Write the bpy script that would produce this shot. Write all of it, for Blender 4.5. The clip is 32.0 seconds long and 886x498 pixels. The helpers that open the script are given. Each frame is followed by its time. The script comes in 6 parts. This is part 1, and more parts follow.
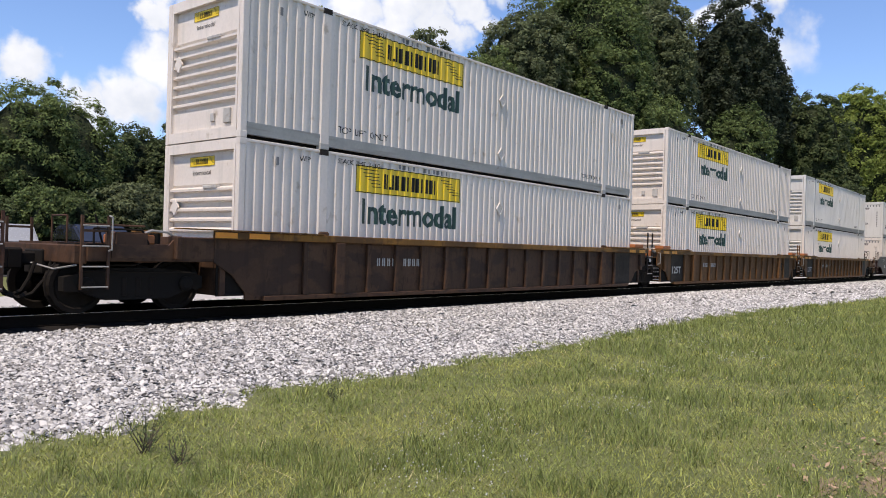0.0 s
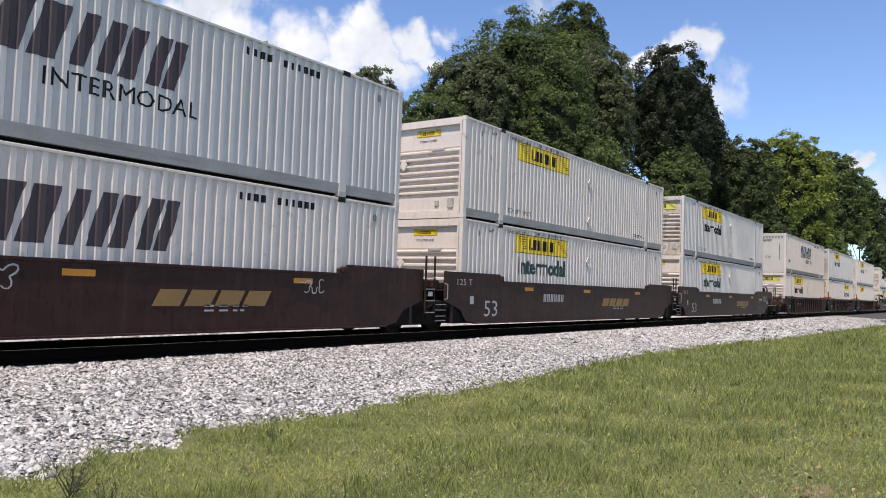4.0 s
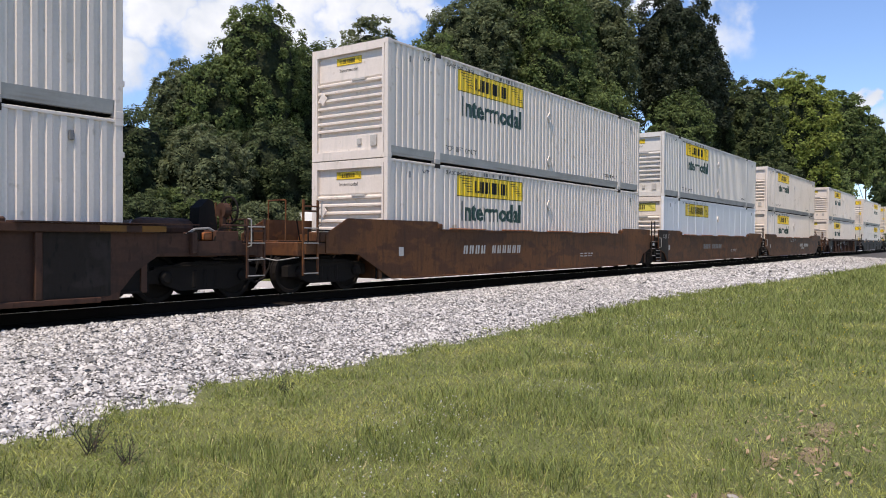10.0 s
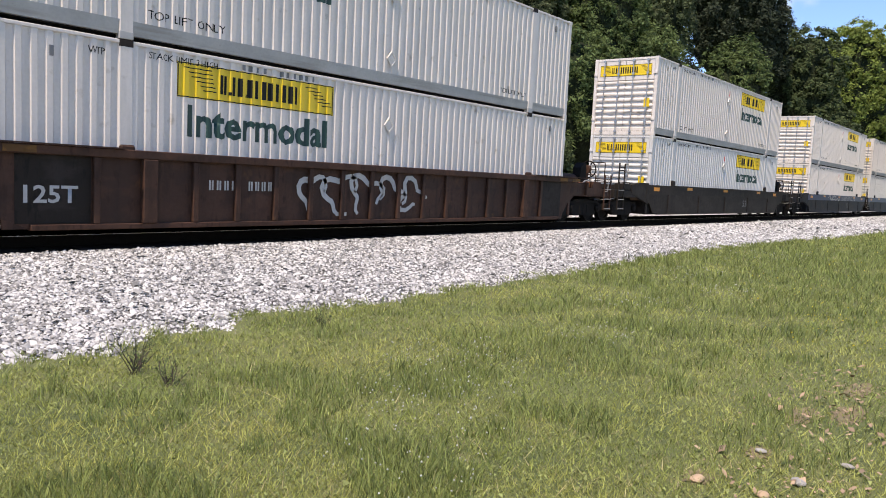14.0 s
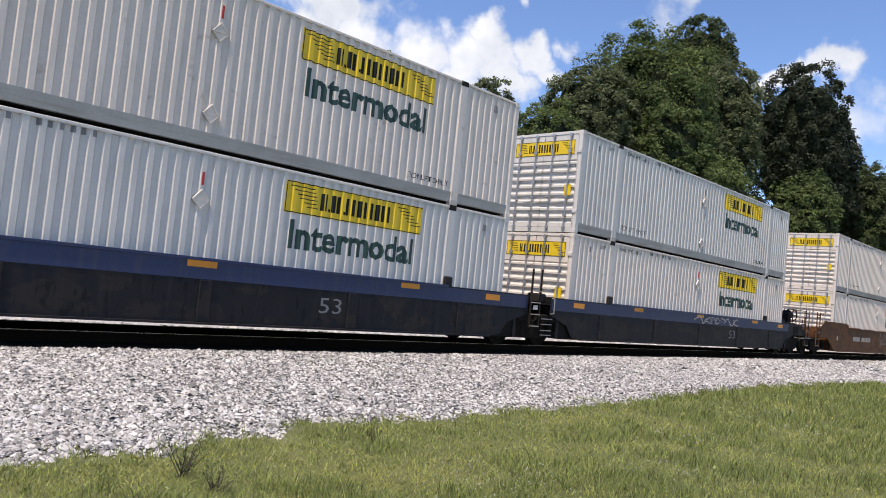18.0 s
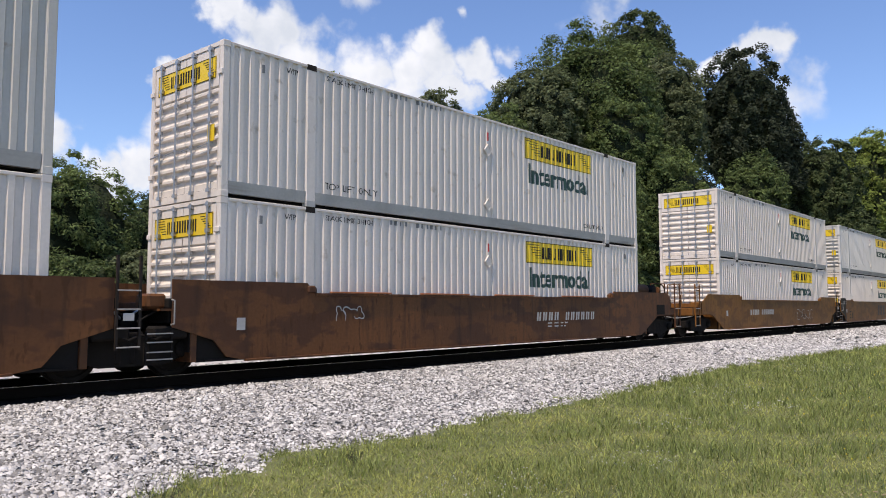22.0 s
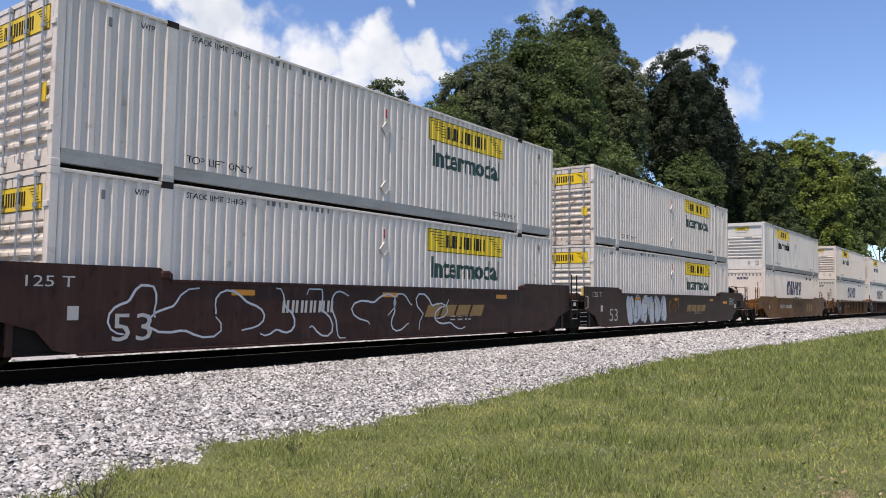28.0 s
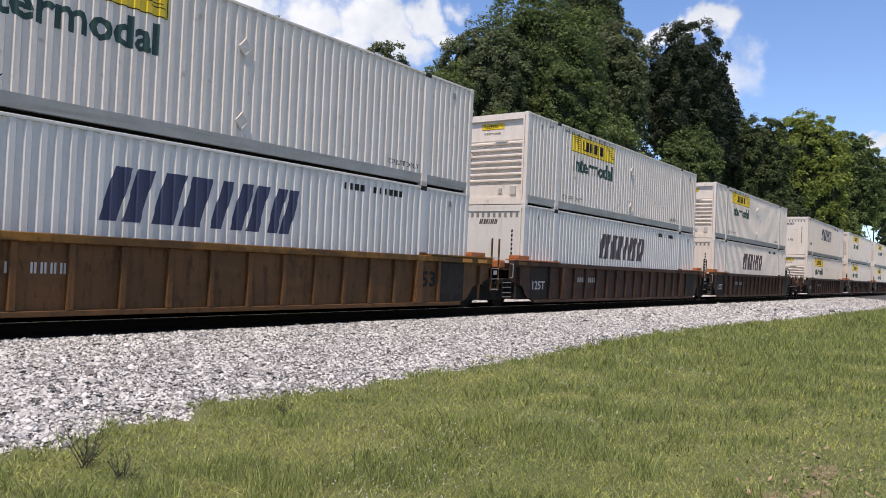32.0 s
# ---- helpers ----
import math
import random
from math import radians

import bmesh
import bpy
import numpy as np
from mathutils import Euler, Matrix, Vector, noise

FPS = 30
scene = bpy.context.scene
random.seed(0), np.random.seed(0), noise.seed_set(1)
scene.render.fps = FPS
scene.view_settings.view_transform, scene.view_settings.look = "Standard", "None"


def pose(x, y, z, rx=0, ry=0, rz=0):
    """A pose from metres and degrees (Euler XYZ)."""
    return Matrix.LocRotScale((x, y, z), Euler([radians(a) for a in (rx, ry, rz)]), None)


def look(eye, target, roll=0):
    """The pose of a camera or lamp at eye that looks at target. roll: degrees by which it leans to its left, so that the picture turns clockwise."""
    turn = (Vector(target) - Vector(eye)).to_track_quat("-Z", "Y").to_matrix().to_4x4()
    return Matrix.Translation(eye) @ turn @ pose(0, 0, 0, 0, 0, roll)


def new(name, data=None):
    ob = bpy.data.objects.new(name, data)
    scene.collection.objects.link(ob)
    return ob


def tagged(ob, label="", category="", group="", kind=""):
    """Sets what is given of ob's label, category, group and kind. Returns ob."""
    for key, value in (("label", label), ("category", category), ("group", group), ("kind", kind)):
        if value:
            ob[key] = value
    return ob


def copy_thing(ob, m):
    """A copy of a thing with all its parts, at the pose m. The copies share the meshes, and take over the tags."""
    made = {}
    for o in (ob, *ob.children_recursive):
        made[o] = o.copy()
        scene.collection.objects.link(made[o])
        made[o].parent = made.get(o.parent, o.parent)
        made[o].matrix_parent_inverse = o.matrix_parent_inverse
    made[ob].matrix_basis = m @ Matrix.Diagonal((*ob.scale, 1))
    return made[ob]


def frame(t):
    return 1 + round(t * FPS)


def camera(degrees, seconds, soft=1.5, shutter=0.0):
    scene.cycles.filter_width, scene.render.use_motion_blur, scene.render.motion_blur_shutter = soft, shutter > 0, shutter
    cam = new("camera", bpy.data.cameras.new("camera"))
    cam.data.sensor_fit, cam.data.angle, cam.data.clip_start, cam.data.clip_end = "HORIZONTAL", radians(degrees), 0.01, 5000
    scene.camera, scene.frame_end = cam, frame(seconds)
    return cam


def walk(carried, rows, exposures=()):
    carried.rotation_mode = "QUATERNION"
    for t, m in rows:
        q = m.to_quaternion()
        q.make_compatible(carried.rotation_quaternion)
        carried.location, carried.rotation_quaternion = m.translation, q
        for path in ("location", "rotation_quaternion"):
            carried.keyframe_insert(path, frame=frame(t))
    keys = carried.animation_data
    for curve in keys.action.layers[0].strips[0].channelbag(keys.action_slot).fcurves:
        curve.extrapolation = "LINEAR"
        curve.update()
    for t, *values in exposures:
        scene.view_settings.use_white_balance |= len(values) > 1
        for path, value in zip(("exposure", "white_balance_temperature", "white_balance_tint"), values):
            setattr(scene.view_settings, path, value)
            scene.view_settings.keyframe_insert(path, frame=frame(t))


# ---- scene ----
cam = camera(60.61, 32.0, soft=0.95)
EYE = Vector((0.0, 0.0, 1.2))
# seconds, heading (from +y to the left), pitch, roll
PATH = (
    (0.0, -50.20, 0.06, 1.66),
    (0.5, -50.49, 0.06, 2.17),
    (1.0, -48.32, 0.27, 1.59),
    (1.5, -46.27, 1.00, 2.15),
    (2.0, -48.01, 0.16, 2.44),
    (2.5, -52.08, 1.85, 3.80),
    (3.0, -54.02, 2.89, 2.59),
    (3.5, -54.53, 2.62, 1.78),
    (5.5, -54.07, 4.97, 3.50),
    (6.0, -55.16, 4.00, 4.10),
    (6.5, -55.39, 2.49, 4.17),
    (7.0, -54.04, 1.26, 2.61),
    (7.5, -55.40, 0.07, 2.25),
    (8.0, -55.68, -0.25, 2.69),
    (8.5, -55.29, 1.32, 0.73),
    (9.0, -55.13, 1.02, 0.13),
    (9.5, -54.00, -0.90, 1.43),
    (10.0, -54.08, -0.74, 0.34),
    (10.5, -56.88, 0.04, 0.28),
    (11.0, -57.98, 1.12, 1.11),
    (11.5, -56.21, -0.83, 2.44),
    (12.0, -56.32, -3.87, 2.82),
    (12.5, -55.09, -5.42, 3.21),
    (13.0, -55.72, -5.83, 3.19),
    (13.5, -54.18, -6.35, 3.22),
    (15.5, -43.74, 0.11, 1.64),
    (16.0, -45.89, -1.12, -0.01),
    (16.5, -40.63, -7.31, 4.97),
    (17.0, -40.86, 2.70, 5.68),
    (17.5, -41.72, 2.70, 3.15),
    (18.0, -46.15, 3.21, 5.82),
    (18.5, -48.52, 4.97, 1.74),
    (19.0, -51.64, 8.49, 1.12),
    (19.5, -46.79, 8.03, -0.43),
    (20.0, -47.41, 9.70, -0.43),
    (20.5, -48.11, 7.17, 0.20),
    (21.0, -46.64, 6.95, -1.01),
    (21.5, -48.29, 5.84, 0.12),
    (22.0, -48.95, 4.32, -0.10),
    (22.5, -46.00, 6.55, 1.46),
    (23.0, -45.10, 7.06, -0.05),
    (23.5, -40.59, 7.61, -0.24),
    (24.0, -39.11, 5.69, 0.55),
    (24.5, -40.12, 4.65, -0.24),
    (25.0, -40.82, 7.02, -1.44),
    (25.5, -43.46, 5.10, 0.74),
    (26.0, -45.57, 5.01, 1.70),
    (26.5, -48.15, 3.58, 0.21),
    (28.5, -54.09, 3.77, 0.55),
    (29.0, -53.99, 3.03, -0.69),
    (29.5, -51.92, 2.10, -1.23),
    (30.0, -52.84, 3.48, 0.31),
    (30.5, -53.05, 2.29, 0.29),
    (31.0, -52.20, 0.97, 0.86),
    (31.5, -54.34, 0.55, 2.58),
    (32.0, -53.62, 1.19, 2.51),
)


def heading(yaw, pitch, roll):
    y, p = radians(yaw), radians(pitch)
    way = Vector((-math.sin(y) * math.cos(p), math.cos(y) * math.cos(p), math.sin(p)))
    return look(EYE, EYE + way * 10, roll)


EXPOSURES = [(t, e, 7800, 14) for t, e in ((0, 0.0), (10, 0.0), (12, 0.12), (13.5, 0.27), (15.5, 0.05), (16.5, 0.12), (18, 0.0), (20, -0.15), (22, -0.06), (24, -0.12), (26, -0.12), (29, -0.05), (32, -0.05))]
walk(cam, [(t, heading(*r)) for t, *r in PATH], exposures=EXPOSURES)

# ---- sky, clouds and sun ----
SUN_EL, SUN_AZ = 62.0, 100.5  # the sun stands to the left, almost along the track
world = bpy.data.worlds.new("sky")
scene.world = world
world.use_nodes = True
wn, wl = world.node_tree.nodes, world.node_tree.links
wn.clear()


def wnode(kind):
    return wn.new(kind)


def direction(az, el):
    a, e = radians(az), radians(el)
    return (-math.sin(a) * math.cos(e), math.cos(a) * math.cos(e), math.sin(e))


sky = wnode("ShaderNodeTexSky")
sky.sky_type, sky.sun_disc, sky.sun_elevation, sky.sun_rotation = "NISHITA", False, radians(SUN_EL), radians(-SUN_AZ)
sky.air_density, sky.dust_density, sky.ozone_density = 1.0, 0.0, 4.0
coord = wnode("ShaderNodeTexCoord")
rough_noise = wnode("ShaderNodeTexNoise")
rough_noise.inputs["Scale"].default_value, rough_noise.inputs["Detail"].default_value = 7.0, 5.0
fine_noise = wnode("ShaderNodeTexNoise")
fine_noise.inputs["Scale"].default_value, fine_noise.inputs["Detail"].default_value = 26.0, 9.0
for n in (rough_noise, fine_noise):
    wl.new(coord.outputs["Generated"], n.inputs["Vector"])


def vmath(op, a, b):
    n = wnode("ShaderNodeVectorMath")
    n.operation = op
    for i, v in enumerate((a, b)):
        if isinstance(v, tuple):
            n.inputs[i].default_value = v
        else:
            wl.new(v, n.inputs[i])
    return n


def smath(op, a, b=0.0, c=0.0, clamp=False):
    n = wnode("ShaderNodeMath")
    n.operation, n.use_clamp = op, clamp
    for i, v in enumerate((a, b, c)):
        if isinstance(v, (int, float)):
            n.inputs[i].default_value = v
        else:
            wl.new(v, n.inputs[i])
    return n.outputs[0]


shift = vmath("SUBTRACT", rough_noise.outputs["Color"], (0.5, 0.5, 0.5))
shift2 = vmath("SUBTRACT", fine_noise.outputs["Color"], (0.5, 0.5, 0.5))
bent = vmath("MULTIPLY", shift.outputs[0], (0.11, 0.11, 0.09))
bent2 = vmath("MULTIPLY", shift2.outputs[0], (0.085, 0.085, 0.085))
way = vmath("ADD", vmath("ADD", coord.outputs["Generated"], bent.outputs[0]).outputs[0], bent2.outputs[0]).outputs[0]
# clouds: heading, height, radius in degrees
CUMULUS = (
    (-33.1, 20.9, 2.0), (-35.3, 19.4, 2.9), (-38.1, 18.2, 2.9), (-33.7, 15.7, 2.9), (-30.4, 12.3, 3.2), (-27.7, 9.7, 3.0), (-38.0, 14.6, 3.6), (-42.3, 17.2, 3.3), (-45.8, 17.2, 2.9),
    (-48.5, 18.7, 2.5), (-51.8, 19.0, 2.2), (-52.8, 17.1, 1.8), (-49.8, 16.6, 2.1), (-42.3, 13.5, 3.8), (-47.0, 13.5, 3.2), (-30.7, 17.1, 1.1), (-20.9, 11.1, 2.2), (-24.7, 8.6, 2.4), (-29.3, 15.9, 1.6),
    (-70.9, 17.8, 1.7), (-72.6, 17.5, 1.9), (-69.6, 17.2, 1.2), (-86.0, 7.7, 1.6), (-88.0, 8.8, 2.4), (-82.5, 9.1, 0.9),
)
WISPS = ((-42.0, 22.7, 1.1), (-62.9, 23.2, 0.8), (-61.7, 22.1, 0.9), (-60.8, 20.8, 1.1), (-74.0, 13.9, 1.4), (-75.4, 14.9, 1.0), (-76.6, 15.5, 0.6), (-74.1, 11.9, 0.8), (-55.0, 19.0, 0.7), (-51.4, 22.5, 0.5), (-76.3, 22.8, 0.9), (-77.4, 23.0, 0.6), (-84.7, 7.6, 1.2))
FAR_CLOUDS = ((-16, 8, 4), (-96, 9, 5), (-120, 14, 8), (-150, 18, 9), (-4, 12, 6), (20, 15, 8), (60, 14, 9), (100, 20, 9), (140, 14, 9), (175, 22, 9))


def cover_of(puffs, thin, thick, swell=1.0):
    """How far a set of round puffs hides the sky, from its bent directions."""
    total = 0.0
    for az, el, r in puffs:
        off = vmath("DISTANCE", way, direction(az, el)).outputs["Value"]
        puff = smath("SUBTRACT", 1.0, smath("DIVIDE", off, radians(r * swell)))
        total = puff if total == 0.0 else smath("MAXIMUM", total, puff)
    n = wnode("ShaderNodeMapRange")
    n.interpolation_type = "SMOOTHSTEP"
    wl.new(total, n.inputs["Value"])
    n.inputs["From Min"].default_value, n.inputs["From Max"].default_value = thin, thick
    return n.outputs[0]


cover = smath("MAXIMUM", cover_of((*CUMULUS, *FAR_CLOUDS), -0.08, 0.50), smath("MULTIPLY", cover_of(WISPS, -0.15, 1.0, 1.5), 0.85))
cloud = wnode("ShaderNodeMix")
cloud.data_type = "RGBA"
cloud.inputs[6].default_value, cloud.inputs[7].default_value = (7.4, 8.9, 11.4, 1), (10.0, 11.4, 13.8, 1)
wl.new(smath("MULTIPLY", smath("SUBTRACT", smath("ADD", rough_noise.outputs["Fac"], smath("MULTIPLY", fine_noise.outputs["Fac"], 0.5)), 0.66), 4.5, clamp=True), cloud.inputs[0])
both = wnode("ShaderNodeMix")
both.data_type = "RGBA"
wl.new(cover, both.inputs[0])
blue = wnode("ShaderNodeMix")
blue.data_type, blue.blend_type = "RGBA", "MULTIPLY"
blue.inputs[0].default_value, blue.inputs[7].default_value = 1.0, (1.48, 1.80, 2.34, 1)
wl.new(sky.outputs[0], blue.inputs[6])
wl.new(blue.outputs[2], both.inputs[6])
wl.new(cloud.outputs[2], both.inputs[7])
back = wnode("ShaderNodeBackground")
back.inputs["Strength"].default_value = 0.090
wl.new(both.outputs[2], back.inputs["Color"])
wl.new(back.outputs[0], wnode("ShaderNodeOutputWorld").inputs["Surface"])

sun = new("sun", bpy.data.lights.new("sun", "SUN"))
sun.data.energy, sun.data.angle, sun.data.color = 4.6, radians(0.53), (1.0, 0.965, 0.93)
sun.matrix_world = look(Vector(direction(SUN_AZ, SUN_EL)) * 100, (0, 0, 0))

# ---- materials ----
def material(name, base, other=None, rough=0.6, metal=0.0, coarse=0.8, fine=18.0, mix=0.5, bump=0.15, streak=None, stretch=(1, 1, 0.12),
             spots=None, spot_at=0.62, island=0.0, leaf=0.0, wobble=0.25, spec=0.5, relief=0.02, patina=None):
    """A painted or natural surface: two colours mixed by coarse and fine noise, with streaks that run down and spots."""
    m = bpy.data.materials.new(name)
    m.use_nodes = True
    nodes, links = m.node_tree.nodes, m.node_tree.links
    b = nodes["Principled BSDF"]
    b.inputs["Metallic"].default_value = metal
    b.inputs["Specular IOR Level"].default_value = spec
    tex, info = nodes.new("ShaderNodeTexCoord"), nodes.new("ShaderNodeObjectInfo")
    push = nodes.new("ShaderNodeVectorMath")
    push.operation = "MULTIPLY_ADD"
    far = nodes.new("ShaderNodeMath")
    far.operation = "MULTIPLY"
    links.new(info.outputs["Random"], far.inputs[0])
    far.inputs[1].default_value = 60.0
    links.new(tex.outputs["Object"], push.inputs[0])
    push.inputs[1].default_value = (1, 1, 1)
    links.new(far.outputs[0], push.inputs[2])

    def noise(scale, detail=4.0, by=None):
        n = nodes.new("ShaderNodeTexNoise")
        n.inputs["Scale"].default_value, n.inputs["Detail"].default_value = scale, detail
        src = push.outputs[0]
        if by:
            mp = nodes.new("ShaderNodeMapping")
            mp.inputs["Scale"].default_value = by
            links.new(src, mp.inputs["Vector"])
            src = mp.outputs[0]
        links.new(src, n.inputs["Vector"])
        return n.outputs["Fac"]

    def ramp(fac, lo, hi):
        r = nodes.new("ShaderNodeMapRange")
        links.new(fac, r.inputs["Value"])
        r.inputs["From Min"].default_value, r.inputs["From Max"].default_value = lo, hi
        return r.outputs[0]

    def blend(fac, a, c):
        n = nodes.new("ShaderNodeMix")
        n.data_type = "RGBA"
        if isinstance(fac, float):
            n.inputs[0].default_value = fac
        else:
            links.new(fac, n.inputs[0])
        for i, v in ((6, a), (7, c)):
            if isinstance(v, tuple):
                n.inputs[i].default_value = (*v, 1)
            else:
                links.new(v, n.inputs[i])
        return n.outputs[2]

    def times(a, k):
        n = nodes.new("ShaderNodeMath")
        n.operation = "MULTIPLY"
        links.new(a, n.inputs[0])
        n.inputs[1].default_value = k
        return n.outputs[0]

    other = other or tuple(c * 0.75 for c in base)
    big, small = noise(coarse), noise(fine, 6.0)
    colour = blend(times(ramp(big, 0.3, 0.7), mix), base, other)
    colour = blend(times(ramp(small, 0.35, 0.75), wobble), colour, tuple(c * 0.7 for c in other))
    if island:
        geo = nodes.new("ShaderNodeNewGeometry")
        hsv = nodes.new("ShaderNodeHueSaturation")
        links.new(colour, hsv.inputs["Color"])
        v = nodes.new("ShaderNodeMapRange")
        links.new(geo.outputs["Random Per Island"], v.inputs["Value"])
        v.inputs["To Min"].default_value, v.inputs["To Max"].default_value = 1 - island, 1 + island
        links.new(v.outputs[0], hsv.inputs["Value"])
        colour = hsv.outputs[0]
    if patina:
        colour = blend(times(ramp(noise(1.7, 10.0, (0.7, 1, 1.5)), 0.50, 0.57), 0.85), colour, patina)
        colour = blend(times(ramp(noise(9.0, 6.0, (1.0, 1, 0.35)), 0.58, 0.66), 0.7), colour, tuple(c * 0.4 for c in base))
    if streak:
        s = noise(6.0, 5.0, stretch)
        colour = blend(times(ramp(s, 0.52, 0.8), 0.75), colour, streak)
    if spots:
        s = noise(3.5, 8.0)
        colour = blend(times(ramp(s, spot_at, spot_at + 0.12), 0.85), colour, spots)
    links.new(colour, b.inputs["Base Color"])
    r = nodes.new("ShaderNodeMapRange")
    links.new(small, r.inputs["Value"])
    r.inputs["To Min"].default_value, r.inputs["To Max"].default_value = max(0.02, rough - 0.12), min(1, rough + 0.12)
    links.new(r.outputs[0], b.inputs["Roughness"])
    if bump:
        bp = nodes.new("ShaderNodeBump")
        bp.inputs["Strength"].default_value, bp.inputs["Distance"].default_value = bump, relief
        links.new(small, bp.inputs["Height"])
        links.new(bp.outputs[0], b.inputs["Normal"])
    if leaf:
        out = nodes["Material Output"]
        tr, mx = nodes.new("ShaderNodeBsdfTranslucent"), nodes.new("ShaderNodeMixShader")
        links.new(colour, tr.inputs["Color"])
        mx.inputs[0].default_value = leaf
        links.new(b.outputs[0], mx.inputs[1])
        links.new(tr.outputs[0], mx.inputs[2])
        links.new(mx.outputs[0], out.inputs["Surface"])
    return m


RUST = (0.16, 0.055, 0.02)
WHITE = material("white_paint", (0.725, 0.650, 0.582), (0.635, 0.563, 0.500), 0.45, streak=(0.52, 0.48, 0.42), spots=(0.42, 0.34, 0.26), spot_at=0.64, bump=0.05, wobble=0.2)
CREAM = material("cream_paint", (0.64, 0.618, 0.582), (0.54, 0.518, 0.482), 0.5, streak=(0.46, 0.435, 0.40), spots=RUST, spot_at=0.73, bump=0.06, wobble=0.15)
TAN = material("weathered_paint", (0.56, 0.535, 0.49), (0.46, 0.435, 0.395), 0.55, streak=(0.46, 0.41, 0.35), spots=(0.30, 0.18, 0.10), spot_at=0.70, bump=0.06, wobble=0.15)
BLUEWHITE = material("bluish_white_paint", (0.74, 0.745, 0.755), (0.68, 0.69, 0.705), 0.35, streak=(0.58, 0.59, 0.61), bump=0.03, wobble=0.1)
DIRTYEND = material("rust_stained_paint", (0.62, 0.585, 0.54), (0.48, 0.39, 0.31), 0.6, coarse=1.4, mix=0.8, streak=(0.22, 0.10, 0.05), spots=(0.13, 0.06, 0.035), spot_at=0.60, bump=0.1)
GREYRAIL = material("grey_rail_paint", (0.50, 0.48, 0.45), (0.38, 0.365, 0.34), 0.6, coarse=1.6, mix=0.9, streak=(0.24, 0.20, 0.16), stretch=(0.10, 1, 1.6), spots=RUST, spot_at=0.70)
YELLOW = material("yellow_sign", (0.80, 0.55, 0.02), (0.70, 0.46, 0.02), 0.4, bump=0.02, wobble=0.1)
PALEYELLOW = material("faded_yellow_sign", (0.70, 0.62, 0.12), (0.58, 0.52, 0.14), 0.5, bump=0.02)
BLACK = material("black_lettering", (0.012, 0.013, 0.013), (0.02, 0.02, 0.02), 0.6, bump=0, spec=0.15)
GREEN = material("dark_green_lettering", (0.010, 0.045, 0.035), (0.014, 0.055, 0.045), 0.5, bump=0)
NAVY = material("navy_lettering", (0.026, 0.032, 0.078), (0.036, 0.042, 0.095), 0.5, bump=0)
BROWNINK = material("faded_dark_lettering", (0.060, 0.040, 0.045), (0.085, 0.060, 0.062), 0.6, bump=0)
GREYMARK = material("grey_lettering", (0.16, 0.16, 0.16), (0.22, 0.22, 0.22), 0.6, bump=0)
WHITEMARK = material("white_stencil", (0.50, 0.48, 0.45), (0.34, 0.32, 0.29), 0.6, bump=0)
ORANGE = material("orange_reflector", (0.75, 0.27, 0.02), (0.62, 0.22, 0.02), 0.4, bump=0)
PADORANGE = material("faded_orange_pad", (0.40, 0.13, 0.04), (0.28, 0.09, 0.03), 0.6, spots=(0.12, 0.05, 0.03), spot_at=0.62)
FADEDGOLD = material("faded_gold_lettering", (0.30, 0.17, 0.05), (0.20, 0.11, 0.04), 0.6, bump=0)
SILVER = material("silver_spray_paint", (0.50, 0.52, 0.55), (0.38, 0.40, 0.44), 0.4, bump=0)
STEEL = material("galvanised_steel", (0.45, 0.46, 0.47), (0.32, 0.32, 0.33), 0.4, 0.7)
GALV = material("worn_bare_iron", (0.34, 0.33, 0.31), (0.20, 0.18, 0.16), 0.6, 0.2)
# three steels taken nearly to black: the shade under the cars is in the colour
DARKSTEEL = material("grimy_shade_black_steel", (0.010, 0.009, 0.008), (0.020, 0.015, 0.012), 0.85, spots=(0.040, 0.020, 0.011), spot_at=0.68, spec=0.15)
WHEELSTEEL = material("shade_dark_wheel_steel", (0.010, 0.008, 0.007), (0.018, 0.014, 0.011), 0.8, 0.0, spec=0.15)
RAILSTEEL = material("rusty_shade_dark_steel", (0.012, 0.009, 0.007), (0.009, 0.007, 0.006), 0.9, spec=0.05)
SHINE = material("polished_rail_head", (0.45, 0.44, 0.43), (0.30, 0.29, 0.28), 0.25, 0.9)
RIBBROWN = material("brown_car_paint", (0.092, 0.043, 0.027), (0.052, 0.026, 0.017), 0.65, coarse=0.6, mix=0.9, streak=(0.026, 0.016, 0.012), spots=(0.12, 0.055, 0.025), spot_at=0.66, spec=0.2, patina=(0.050, 0.026, 0.018))
RIBDUN = material("dun_car_paint", (0.098, 0.050, 0.028), (0.060, 0.031, 0.018), 0.65, coarse=0.6, mix=0.9, streak=(0.026, 0.016, 0.012), spots=(0.12, 0.055, 0.025), spot_at=0.66, spec=0.2, patina=(0.045, 0.025, 0.017))
RIBTAN = material("orange_brown_car_paint", (0.165, 0.074, 0.027), (0.092, 0.044, 0.018), 0.62, coarse=0.6, mix=0.9, streak=(0.036, 0.02, 0.012), spots=(0.20, 0.09, 0.03), spot_at=0.68, spec=0.2, patina=(0.105, 0.052, 0.022))
MAROON = material("maroon_car_paint", (0.050, 0.019, 0.014), (0.036, 0.015, 0.012), 0.5, coarse=0.5, streak=(0.060, 0.036, 0.028), bump=0.08, spec=0.2, patina=(0.030, 0.013, 0.011))
RUSTCAR = material("rust_brown_car_paint", (0.175, 0.068, 0.024), (0.090, 0.038, 0.017), 0.62, coarse=0.45, mix=1.0, streak=(0.034, 0.019, 0.013), spots=(0.20, 0.075, 0.025), spot_at=0.66, spec=0.2, patina=(0.075, 0.032, 0.017))
